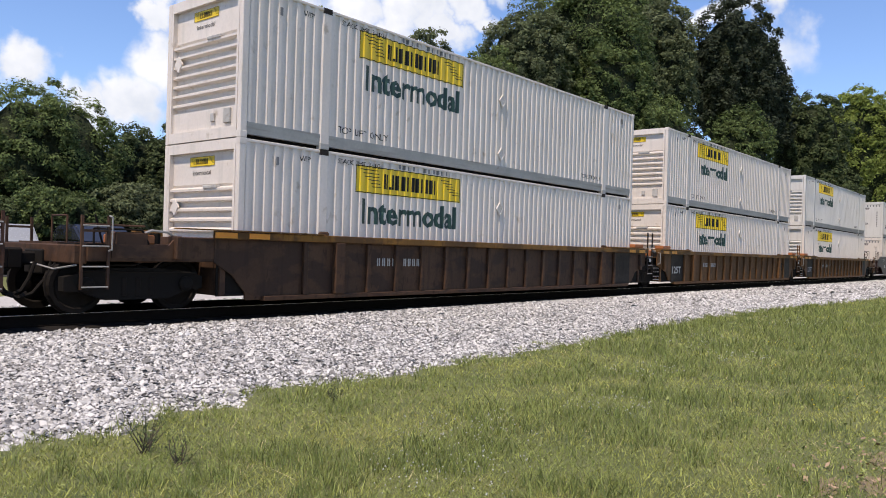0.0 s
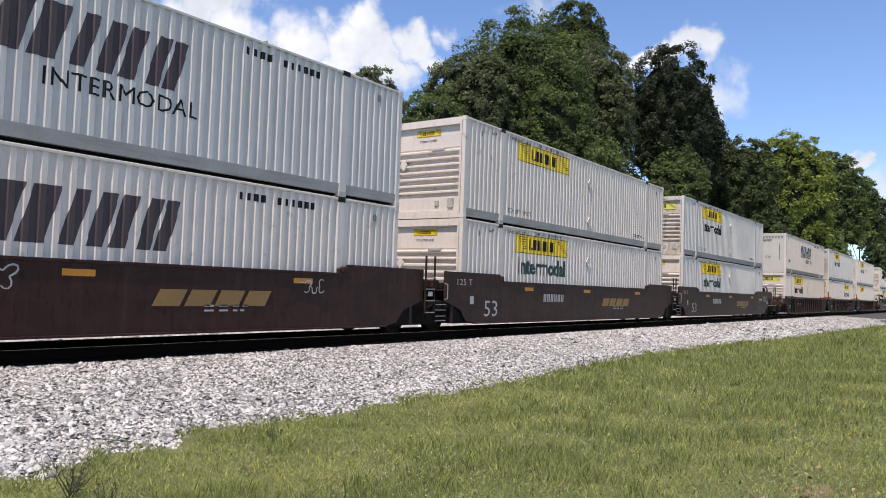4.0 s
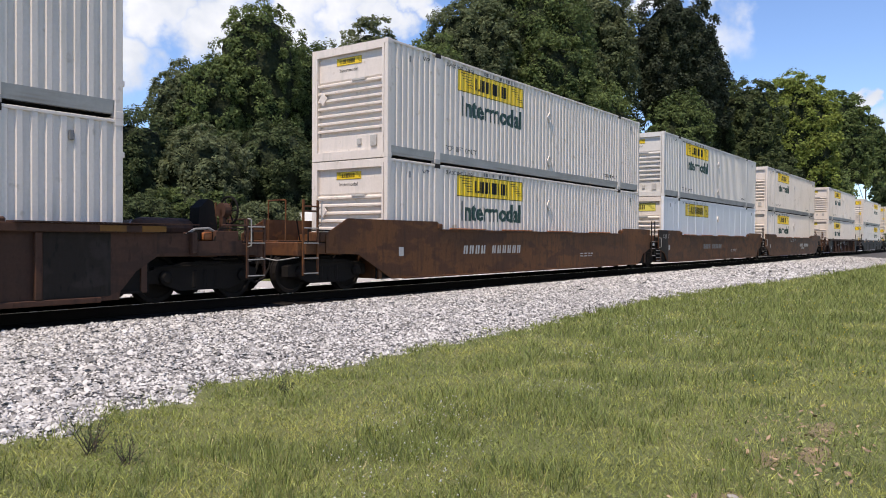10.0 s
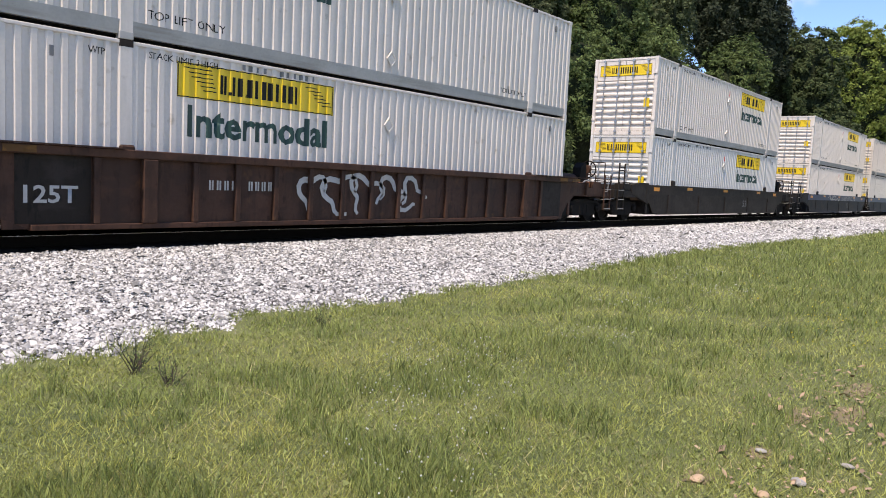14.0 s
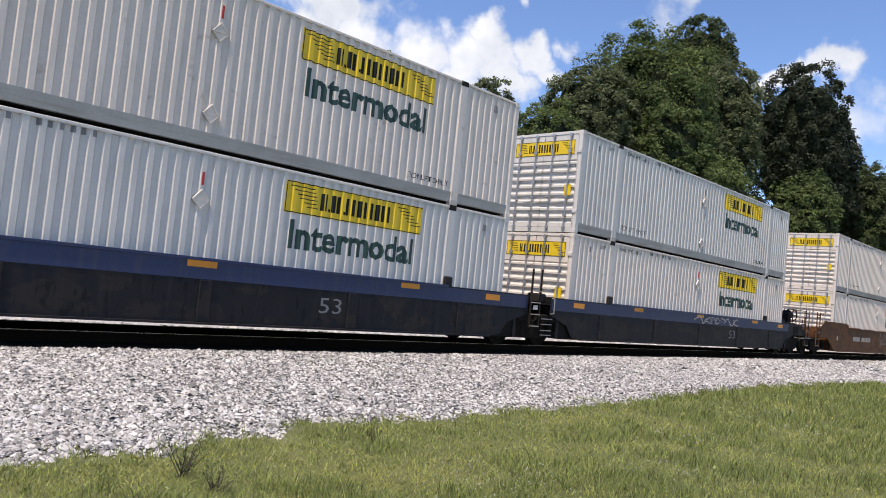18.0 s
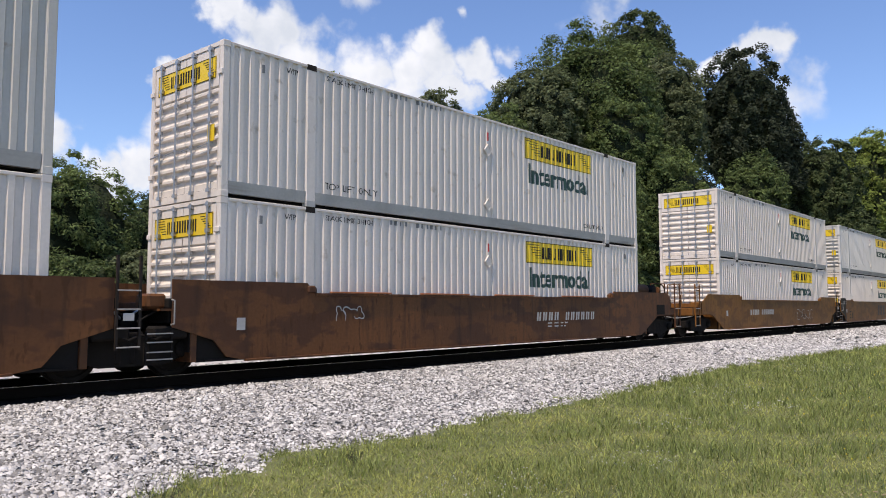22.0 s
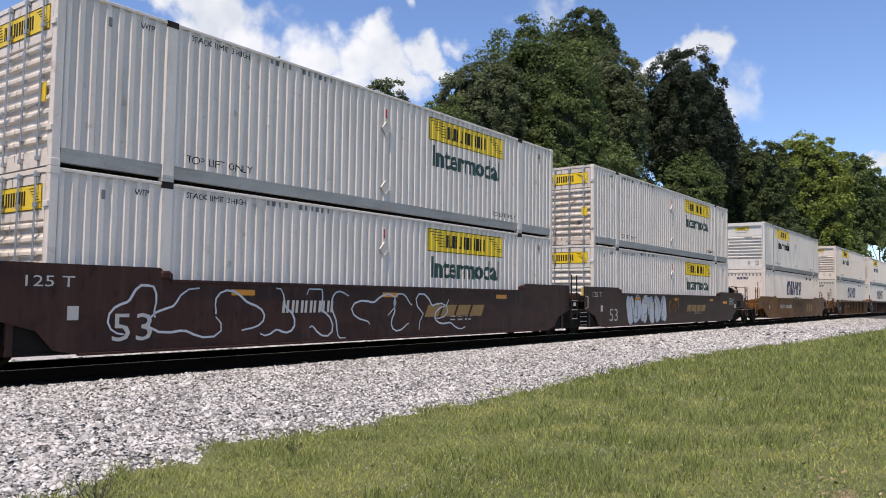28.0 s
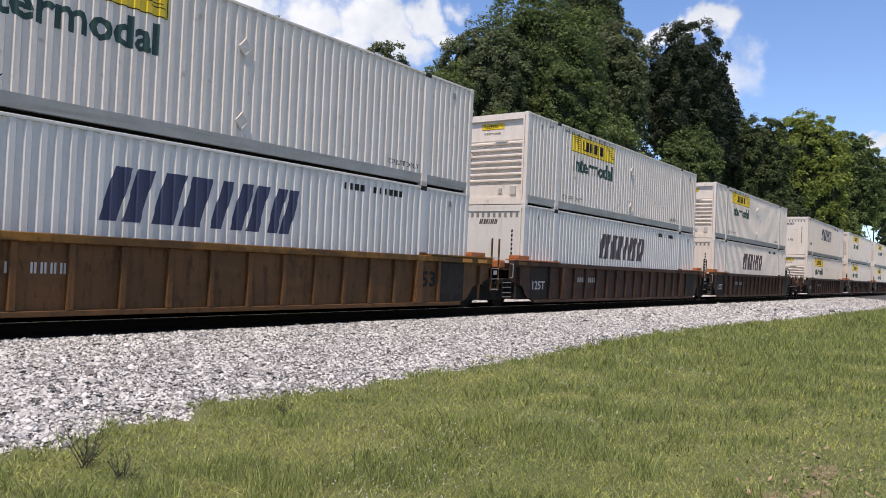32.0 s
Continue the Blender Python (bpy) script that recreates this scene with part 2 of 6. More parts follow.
OCHRE = material("ochre_car_paint", (0.25, 0.102, 0.022), (0.15, 0.062, 0.018), 0.58, coarse=0.45, mix=0.9, streak=(0.085, 0.04, 0.018), spots=(0.07, 0.032, 0.015), spot_at=0.70, spec=0.2, patina=(0.13, 0.052, 0.016))
BLACKCAR = material("black_brown_car_paint", (0.017, 0.012, 0.009), (0.027, 0.019, 0.013), 0.65, coarse=0.5, streak=(0.034, 0.027, 0.022), spec=0.2, patina=(0.030, 0.022, 0.018))
NIGHTCAR = material("blue_black_car_paint", (0.011, 0.013, 0.018), (0.018, 0.016, 0.017), 0.65, coarse=0.5, streak=(0.030, 0.028, 0.027), spec=0.2, patina=(0.026, 0.022, 0.020))
BLUECAR = material("blue_car_paint", (0.013, 0.028, 0.095), (0.011, 0.019, 0.052), 0.5, coarse=0.5, streak=(0.05, 0.05, 0.07))
SILLYELLOW = material("yellow_sill_paint", (0.27, 0.125, 0.026), (0.13, 0.062, 0.02), 0.6, coarse=1.2, mix=0.9, streak=(0.06, 0.032, 0.016), spots=RUST, spot_at=0.62, spec=0.2, patina=(0.09, 0.045, 0.018))
STONE = material("pale_ballast_stone", (0.475, 0.463, 0.447), (0.265, 0.254, 0.245), 0.85, coarse=1.5, fine=60, island=0.7, bump=0.4)
BED = material("gap_shade_bed", (0.11, 0.105, 0.10), (0.05, 0.047, 0.045), 0.95, coarse=6, fine=26, mix=1.0, wobble=0.8, bump=1.0)
OILSHADE = material("oil_and_shade_stone", (0.014, 0.012, 0.011), (0.026, 0.023, 0.020), 0.95, coarse=3, fine=30, wobble=0.5, bump=0.6, spec=0.1)
FARBED = material("far_gravel", (0.50, 0.48, 0.46), (0.38, 0.36, 0.35), 0.95, coarse=2, fine=18, wobble=0.5, bump=0.6)
SOIL = material("grassy_soil", (0.195, 0.20, 0.070), (0.095, 0.115, 0.037), 0.95, coarse=0.9, fine=75, mix=1.0, wobble=0.9, spots=(0.24, 0.20, 0.11), spot_at=0.68, bump=0.5)
BLADE = material("grass_blades", (0.52, 0.50, 0.15), (0.26, 0.315, 0.086), 0.6, coarse=0.9, fine=5.0, mix=1.0, island=0.6, leaf=0.42, bump=0, spec=0.35)
TUFT = material("tall_grass_blades", (0.30, 0.335, 0.105), (0.165, 0.215, 0.062), 0.55, coarse=0.5, island=0.55, leaf=0.42, bump=0, spec=0.4)
COVER = material("low_meadow_leaves", (0.28, 0.31, 0.105), (0.185, 0.225, 0.070), 0.6, coarse=0.6, island=0.6, leaf=0.3, bump=0, spec=0.35)
STRAW = material("dead_grass", (0.58, 0.50, 0.27), (0.40, 0.32, 0.16), 0.7, island=0.5, leaf=0.3, bump=0, spec=0.3)
BARESOIL = material("bare_soil", (0.24, 0.175, 0.105), (0.17, 0.15, 0.07), 0.95, coarse=4, fine=40, wobble=0.6, bump=0.5)
CLOVER = material("clover_flowers", (0.50, 0.50, 0.44), (0.40, 0.42, 0.34), 0.8, island=0.2, bump=0)
BUTTERCUP = material("yellow_flowers", (0.75, 0.58, 0.03), (0.65, 0.50, 0.02), 0.7, island=0.2, bump=0)
DRYLEAF = material("dry_fallen_leaves", (0.40, 0.28, 0.18), (0.25, 0.15, 0.09), 0.8, island=0.4, bump=0.1)
CONCRETE = material("kerb_concrete", (0.37, 0.345, 0.31), (0.27, 0.245, 0.215), 0.9, coarse=3, fine=40, wobble=0.4, bump=0.3)
MULCH = material("red_brown_mulch", (0.26, 0.13, 0.09), (0.16, 0.08, 0.06), 0.9, island=0.5)
ASPHALT = material("parking_asphalt", (0.060, 0.060, 0.062), (0.085, 0.083, 0.080), 0.9, coarse=0.5, fine=30, bump=0.3)
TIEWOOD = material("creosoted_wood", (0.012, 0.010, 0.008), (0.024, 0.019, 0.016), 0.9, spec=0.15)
BARK = material("tree_bark", (0.10, 0.075, 0.055), (0.06, 0.045, 0.035), 0.9, fine=8, wobble=0.6, bump=0.6)
LEAF = material("green_leaves", (0.155, 0.205, 0.072), (0.090, 0.130, 0.050), 0.7, coarse=0.15, fine=0.8, mix=1.0, island=0.6, leaf=0.40, bump=0, spec=0.15)
LEAFDARK = material("dark_green_leaves", (0.066, 0.090, 0.038), (0.078, 0.105, 0.044), 0.75, coarse=0.15, fine=0.8, mix=1.0, island=0.5, leaf=0.25, bump=0, spec=0.15)
LEAFBLACK = material("blackish_green_leaves", (0.034, 0.046, 0.027), (0.044, 0.058, 0.034), 0.75, coarse=0.15, fine=0.8, mix=1.0, island=0.5, leaf=0.2, bump=0, spec=0.2)
LEAFLIGHT = material("yellow_green_leaves", (0.235, 0.285, 0.070), (0.150, 0.200, 0.050), 0.75, coarse=0.15, fine=0.8, mix=1.0, island=0.5, leaf=0.35, bump=0, spec=0.15)
LEAFGREY = material("grey_green_leaves", (0.165, 0.190, 0.100), (0.105, 0.135, 0.066), 0.75, coarse=0.15, fine=0.8, mix=1.0, island=0.5, leaf=0.35, bump=0, spec=0.15)
# dark colour of the crown cores: painted shade between the leaves
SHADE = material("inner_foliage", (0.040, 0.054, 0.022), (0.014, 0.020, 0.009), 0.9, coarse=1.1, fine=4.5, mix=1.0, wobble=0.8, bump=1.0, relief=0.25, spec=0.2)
CARWHITE = material("white_car_body", (0.75, 0.75, 0.74), (0.70, 0.70, 0.70), 0.25, bump=0, wobble=0.05)
CARDARK = material("dark_car_body", (0.025, 0.030, 0.045), (0.03, 0.035, 0.05), 0.2, bump=0, wobble=0.05)
CARGREY = material("silver_car_body", (0.30, 0.31, 0.32), (0.26, 0.27, 0.28), 0.25, bump=0, wobble=0.05)
GLASS = material("dark_car_glass", (0.015, 0.018, 0.02), (0.02, 0.022, 0.024), 0.06, bump=0, wobble=0.0)
TYRE = material("tyre_rubber", (0.02, 0.02, 0.02), (0.03, 0.03, 0.03), 0.8)
REDLAMP = material("red_lamp", (0.45, 0.02, 0.02), (0.4, 0.02, 0.02), 0.2, bump=0)

# ---- building helpers ----
def mesh_of(name, bm, mat, smooth=False):
    me = bpy.data.meshes.new(name)
    bm.to_mesh(me)
    bm.free()
    me.materials.append(mat)
    if smooth:
        me.polygons.foreach_set("use_smooth", [True] * len(me.polygons))
    return me


def part(name, bm, mat, parent=None, label="", smooth=False, at=None):
    """Links a bmesh (or a mesh) as one object under its thing or part."""
    me = mesh_of(name, bm, mat, smooth) if isinstance(bm, bmesh.types.BMesh) else bm
    ob = new(name, me)
    if parent:
        ob.parent = parent
    if at:
        ob.matrix_basis = at
    return tagged(ob, label=label)


def box(bm, x0, x1, y0, y1, z0, z1, bevel=0.0):
    vs = [bm.verts.new((x, y, z)) for x in (x0, x1) for y in (y0, y1) for z in (z0, z1)]
    fs = [bm.faces.new([vs[i] for i in f]) for f in ((0, 1, 3, 2), (4, 6, 7, 5), (0, 4, 5, 1), (2, 3, 7, 6), (0, 2, 6, 4), (1, 5, 7, 3))]
    if bevel:
        es = {e for f in fs for e in f.edges}
        bmesh.ops.bevel(bm, geom=list(es), offset=bevel, segments=1, affect="EDGES")
    return bm


def boxes(*rows, bevel=0.0):
    bm = bmesh.new()
    for r in rows:
        box(bm, *r, bevel=bevel)
    return bm


def rod(bm, a, b, r, sides=8):
    a, b = Vector(a), Vector(b)
    q = (b - a).to_track_quat("Z", "Y")
    rings = [[bm.verts.new(p + q @ Vector((r * math.cos(k * math.tau / sides), r * math.sin(k * math.tau / sides), 0))) for k in range(sides)] for p in (a, b)]
    for k in range(sides):
        bm.faces.new((rings[0][k], rings[0][(k + 1) % sides], rings[1][(k + 1) % sides], rings[1][k]))
    bm.faces.new(rings[0][::-1])
    bm.faces.new(rings[1])
    return bm


def tube(bm, points, r, sides=6):
    for a, b in zip(points, points[1:]):
        rod(bm, a, b, r, sides)
    return bm


def prism(bm, outline, y0, y1):
    """An outline of (x, z) pushed from y0 to y1."""
    a = [bm.verts.new((x, y0, z)) for x, z in outline]
    b = [bm.verts.new((x, y1, z)) for x, z in outline]
    n = len(a)
    for k in range(n):
        bm.faces.new((a[k], a[(k + 1) % n], b[(k + 1) % n], b[k]))
    bm.faces.new(a[::-1])
    bm.faces.new(b)
    bmesh.ops.recalc_face_normals(bm, faces=bm.faces)
    return bm


def lathe(bm, profile, axis_at, sides=24):
    """A (radius, y) profile turned about the y axis through axis_at."""
    c = Vector(axis_at)
    rings = []
    for r, y in profile:
        rings.append([bm.verts.new(c + Vector((r * math.cos(k * math.tau / sides), y, r * math.sin(k * math.tau / sides)))) for k in range(sides)])
    for p, q in zip(rings, rings[1:]):
        for k in range(sides):
            bm.faces.new((p[k], p[(k + 1) % sides], q[(k + 1) % sides], q[k]))
    bm.faces.new(rings[0])
    bm.faces.new(rings[-1][::-1])
    bmesh.ops.recalc_face_normals(bm, faces=bm.faces)
    return bm


def sheet(name, verts, faces, mat):
    me = bpy.data.meshes.new(name)
    me.from_pydata(verts, [], faces)
    me.materials.append(mat)
    return me


def quads(name, corners, mat):
    """Many loose four-cornered faces from an array (n, 4, 3)."""
    corners = np.asarray(corners, dtype=np.float32)
    n = len(corners)
    me = bpy.data.meshes.new(name)
    me.vertices.add(n * 4)
    me.vertices.foreach_set("co", corners.reshape(-1))
    me.loops.add(n * 4)
    me.loops.foreach_set("vertex_index", np.arange(n * 4, dtype=np.int32))
    me.polygons.add(n)
    me.polygons.foreach_set("loop_start", np.arange(0, n * 4, 4, dtype=np.int32))
    me.update(calc_edges=True)
    me.materials.append(mat)
    return me


def copies(name, shapes, tris, mat):
    """Many small solids in one mesh: shapes (n, v, 3), tris (f, 3) shared by all."""
    shapes, tris = np.asarray(shapes, dtype=np.float32), np.asarray(tris, dtype=np.int32)
    n, v = shapes.shape[:2]
    f = len(tris)
    me = bpy.data.meshes.new(name)
    me.vertices.add(n * v)
    me.vertices.foreach_set("co", shapes.reshape(-1))
    idx = (tris[None] + np.arange(n, dtype=np.int32)[:, None, None] * v).reshape(-1)
    me.loops.add(len(idx))
    me.loops.foreach_set("vertex_index", idx)
    me.polygons.add(n * f)
    me.polygons.foreach_set("loop_start", np.arange(0, n * f * 3, 3, dtype=np.int32))
    me.update(calc_edges=True)
    me.materials.append(mat)
    return me


LETTERS = {}


def lettering(words, height, mat, width=None, stout=0.0):
    """A flat mesh of the words in the x-z plane that faces -y, its lower left corner at the origin."""
    key = (words, height, mat.name, width)
    if key not in LETTERS:
        cu = bpy.data.curves.new("words", "FONT")
        cu.body, cu.size, cu.extrude, cu.offset, cu.resolution_u = words, 1.0, 0.0, stout, 2
        ob = new("words", cu)
        dg = bpy.context.evaluated_depsgraph_get()
        me = bpy.data.meshes.new_from_object(ob.evaluated_get(dg))
        bpy.data.objects.remove(ob)
        co = np.array([v.co[:] for v in me.vertices])
        lo, hi = co.min(0), co.max(0)
        k = height / (hi[1] - lo[1])
        kx = width / (hi[0] - lo[0]) if width else k
        out = np.stack([(co[:, 0] - lo[0]) * kx, 0 * co[:, 0], (co[:, 1] - lo[1]) * k], 1)
        me.vertices.foreach_set("co", out.astype(np.float32).ravel())
        me.materials.clear()
        me.materials.append(mat)
        LETTERS[key] = me
    return LETTERS[key]


def bars(x, z, widths, height, gap, y, slant=0.0, depth=0.004):
    """A row of plain upright blocks that stand for marks that are not lettered."""
    bm = bmesh.new()
    for w in widths:
        if w > 0.085 and height < 0.28:
            for k in (0, 0.56):
                prism(bm, [(x + k * w, z), (x + (k + 0.34) * w, z), (x + (k + 0.34) * w + slant, z + height), (x + k * w + slant, z + height)], y - depth, y)
            x += w + gap
        elif w > 0:
            prism(bm, [(x, z), (x + w, z), (x + w + slant, z + height), (x + slant, z + height)], y - depth, y)
            x += w + gap
        else:
            x -= w
    return bm


def scrawl(seed, x0, x1, z0, z1, y, stroke, loops=5):
    """Looping spray-paint strokes, flat on a wall that faces -y."""
    rnd = random.Random(seed)
    bm = bmesh.new()
    for i in range(loops):
        cx, cz = x0 + (i + 0.5) * (x1 - x0) / loops, (z0 + z1) / 2
        rx, rz = (x1 - x0) / loops * rnd.uniform(0.4, 0.65), (z1 - z0) / 2 * rnd.uniform(0.7, 1.0)
        a0, turn = rnd.uniform(0, 6.28), rnd.uniform(3.2, 5.6) * rnd.choice((-1, 1))
        k3, p3 = rnd.uniform(0.2, 0.5), rnd.uniform(0, 6)
        pts = []
        for k in range(19):
            a = a0 + turn * k / 18
            m = 1 + k3 * math.sin(3 * a + p3)
            pts.append(Vector((cx + rx * m * math.cos(a), y, min(z1, max(z0, cz + rz * m * math.sin(a))))))
        last = None
        for k, p in enumerate(pts):
            d = (pts[min(k + 1, 18)] - pts[max(k - 1, 0)]).normalized()
            side = Vector((-d.z, 0, d.x)) * stroke * (0.6 + 0.4 * math.sin(k / 18 * math.pi))
            pair = (bm.verts.new(p + side), bm.verts.new(p - side))
            if last:
                bm.faces.new((last[0], pair[0], pair[1], last[1]))
            last = pair
    bmesh.ops.recalc_face_normals(bm, faces=bm.faces)
    return bm


# ---- the ground, the track bed and the track ----
TRACK_Y = 13.19   # middle of the track; the top of the rail is z = 0
GRASS_Z = -0.40
rng = np.random.default_rng(7)


def edge_y(x):
    """The ragged line between grass and ballast."""
    x = np.asarray(x, dtype=float)
    base = np.interp(x, (0.0, 2.5, 3.15, 3.75, 4.4, 5.1, 6.2, 9.0, 12.0, 16.5, 19.5, 28.0, 53.0, 90.0), (6.2, 6.1, 5.85, 6.4, 6.25, 6.75, 6.45, 6.58, 6.68, 7.1, 7.3, 7.0, 6.0, 5.8))
    return base - 0.03 + 0.06 * np.sin(x * 2.3 + 1.0) + 0.05 * np.sin(x * 5.1) + 0.03 * np.sin(x * 13.7)


PROFILE = ((-400, -0.6), (-60, -0.5), (-8, GRASS_Z), (3, GRASS_Z), (6.0, GRASS_Z), (7.0, -0.40), (11, -0.42), (16, -0.42), (20.5, -0.42), (22.6, 0.55), (28, 0.62),
           (40, 1.0), (70, 3.0), (120, 9.0), (400, 22.0))
XS = np.r_[-400, -150, -60, np.arange(-30, 121, 3.0), 180, 260, 400, 700]


def dip(x):
    return 0.45 * min(1.0, max(0.0, (22 - x) / 12))


verts = [(x, y, z - (dip(x) if 22 < y < 30 else 0)) for x in XS for y, z in PROFILE]
k = len(PROFILE)
faces = [(i * k + j, (i + 1) * k + j, (i + 1) * k + j + 1, i * k + j + 1) for i in range(len(XS) - 1) for j in range(k - 1)]
ground = new("ground", sheet("ground", verts, faces, SOIL))
tagged(ground, "grassy ground that runs flat to the track and rises to woods", "ground", kind="structure")

# low bank of stones under the track; dark colour paints shade in the gaps
bx = np.r_[-120, -60, np.arange(-20, 60, 0.25), np.arange(60, 140, 4.0), 200, 400, 700]
rows = []
for x in bx:
    e = float(edge_y(x)) if -20 <= x < 140 else 6.2
    rows.append([(x, e, GRASS_Z - 0.03), (x, e + 0.35, GRASS_Z + 0.02), (x, 8.4, -0.33), (x, 10.6, -0.23), (x, 11.5, -0.20), (x, 15.0, -0.20), (x, 16.6, -0.30), (x, 18.4, -0.40), (x, 19.2, -0.46)])
k = len(rows[0])
faces = [(i * k + j, (i + 1) * k + j, (i + 1) * k + j + 1, i * k + j + 1) for i in range(len(rows) - 1) for j in range(k - 1)]
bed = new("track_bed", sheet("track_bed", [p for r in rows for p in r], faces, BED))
tagged(bed, "low crushed-stone bank under the track, darkened as shade between stones", "track bed", kind="structure")

# black strip as wide as the cars: oil, plus their shade painted in
crown = new("blackened_strip", sheet("blackened_strip", [(-120, 11.62, -0.192), (600, 11.62, -0.192), (600, 14.5, -0.192), (-120, 14.5, -0.192)], [(0, 1, 2, 3)], OILSHADE))
tagged(crown, "stones between the rails, painted black for oil and train shade", "track bed", kind="structure")
gx = np.r_[-120, np.arange(-30, 61, 6.0), 120, 500]
gy = ((14.9, -0.185), (15.6, -0.22), (16.6, -0.285), (18.4, -0.385), (19.2, -0.40), (20.5, -0.40), (21.6, 0.03), (22.5, 0.42))
gravel = new("gravel_strip", sheet("gravel_strip", [(x, y, z - (0 if y < 20.6 else dip(x) * (y - 20.5) / 2.1)) for x in gx for y, z in gy],
                                   [(i * 8 + j, (i + 1) * 8 + j, (i + 1) * 8 + j + 1, i * 8 + j + 1) for i in range(len(gx) - 1) for j in range(7)], FARBED))
tagged(gravel, "strip of pale gravel beyond the track", "gravel", kind="structure")
lot = new("parking_lot", sheet("parking_lot", [(x, y, z - dip(x)) for x in (-60, 10, 22, 60) for y, z in ((22.62, 0.57), (27.8, 0.64))], [(i, i + 2, i + 3, i + 1) for i in (0, 2, 4)], ASPHALT))
tagged(lot, "worn dark asphalt parking lot beyond the track", "parking lot", kind="structure")


def bank_z(x, y):
    """Height of the bed of stones."""
    e = edge_y(x)
    low = np.clip((y - e) / 0.35, 0, 1) * 0.05 - 0.43 + np.clip((y - e - 0.35) / (8.05 - e), 0, 1) * 0.05
    return np.where(y < 8.4, low, np.interp(y, (8.4, 10.6, 11.5, 15.0, 16.6, 18.4), (-0.33, -0.23, -0.20, -0.20, -0.30, -0.40)))


def stones(name, n, x0, x1, y0, y1, size, seed, falloff=True):
    g = np.random.default_rng(seed)
    x = x0 + (x1 - x0) * (g.random(n) ** (1.9 if falloff else 1.0))
    y = y0 + (y1 - y0) * g.random(n)
    keep = y > edge_y(x) - 0.08 + 0.25 * g.random(n) ** 3
    x, y = x[keep], y[keep]
    n = len(x)
    z = bank_z(x, y)
    corner = np.array([(1, 0, -0.2), (0.25, 0.9, -0.3), (-0.85, 0.45, -0.2), (-0.75, -0.55, -0.3), (0.35, -0.9, -0.2), (0.1, 0.1, 0.75)])
    tris = [(0, 1, 5), (1, 2, 5), (2, 3, 5), (3, 4, 5), (4, 0, 5)]
    s = size * g.lognormal(0, 0.32, (n, 1, 1)) * (1 + 0.010 * np.clip(x - 6, 0, 30))[:, None, None]
    sh = corner[None] * (1 + 0.45 * (g.random((n, 6, 3)) - 0.5))
    sh[:, 5, :2] += 1.1 * (g.random((n, 2)) - 0.5)
    a, t = g.random(n) * math.tau, (g.random(n) - 0.5) * 1.9
    ca, sa, ct, st = np.cos(a), np.sin(a), np.cos(t), np.sin(t)
    sh = sh * s * np.array([1.0, 0.8, 0.75])
    X, Y, Z = sh[..., 0], sh[..., 1], sh[..., 2]
    Y, Z = Y * ct[:, None] - Z * st[:, None], Y * st[:, None] + Z * ct[:, None]
    X, Y = X * ca[:, None] - Y * sa[:, None], X * sa[:, None] + Y * ca[:, None]
    out = np.stack([X + x[:, None], Y + y[:, None], Z + (z + 0.25 * s[:, 0, 0])[:, None]], -1)
    ob = new(name, copies(name, out, tris, STONE))
    return tagged(ob, "sharp pale grey crushed stones of many sizes", "ballast", kind="stuff")


def track():
    t = tagged(new("railway_track"), "single track of worn steel rails on dark wooden ties", "railway track", kind="structure")
    for side in (-0.7525, 0.7525):
        y = TRACK_Y + side
        bm = bmesh.new()
        for y0, y1, z0, z1 in ((-0.07, 0.07, -0.18, -0.165), (-0.01, 0.01, -0.165, -0.04), (-0.036, 0.036, -0.04, -0.004)):
            box(bm, -120, 600, y + y0, y + y1, z0, z1)
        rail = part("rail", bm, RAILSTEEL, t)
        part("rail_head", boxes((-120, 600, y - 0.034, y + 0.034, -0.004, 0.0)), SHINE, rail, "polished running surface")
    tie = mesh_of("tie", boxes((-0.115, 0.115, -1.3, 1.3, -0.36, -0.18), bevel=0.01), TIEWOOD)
    for i in range(110):
        part("tie", tie, None, t, at=pose(-8 + 0.53 * i, TRACK_Y + 0.02 * math.sin(i * 2.1), 0, 0, 0, 0.6 * math.sin(i * 1.3)))


# ---- grass ----
def blades(name, x, y, height, width, lean, mat, seed, plain=False):
    """Bent, tapering blades rooted at x, y on the ground; plain ones are one face each."""
    g = np.random.default_rng(seed)
    n = len(x)
    a = g.random(n) * math.tau
    h = height * g.lognormal(0, 0.35, n)
    w = width * (0.7 + 0.6 * g.random(n))
    bend = lean * h * (0.3 + g.random(n))
    b = g.random(n) * math.tau
    dx, dy = np.cos(a) * w / 2, np.sin(a) * w / 2
    bx_, by_ = np.cos(b) * bend, np.sin(b) * bend
    z0 = np.full(n, GRASS_Z - 0.01)
    p = lambda ox, oy, oz: np.stack([x + ox, y + oy, z0 + oz], -1)
    low = np.stack([p(-dx, -dy, 0), p(dx, dy, 0), p(dx * 0.8 + bx_ * 0.35, dy * 0.8 + by_ * 0.35, h * 0.6), p(-dx * 0.8 + bx_ * 0.35, -dy * 0.8 + by_ * 0.35, h * 0.6)], 1)
    tip = p(bx_, by_, h)
    if plain:
        return copies(name, np.concatenate([low[:, :2], tip[:, None]], 1), [(0, 1, 2)], mat)
    pts = np.concatenate([low, tip[:, None]], 1)
    return copies(name, pts, [(0, 1, 2), (0, 2, 3), (3, 2, 4)], mat)


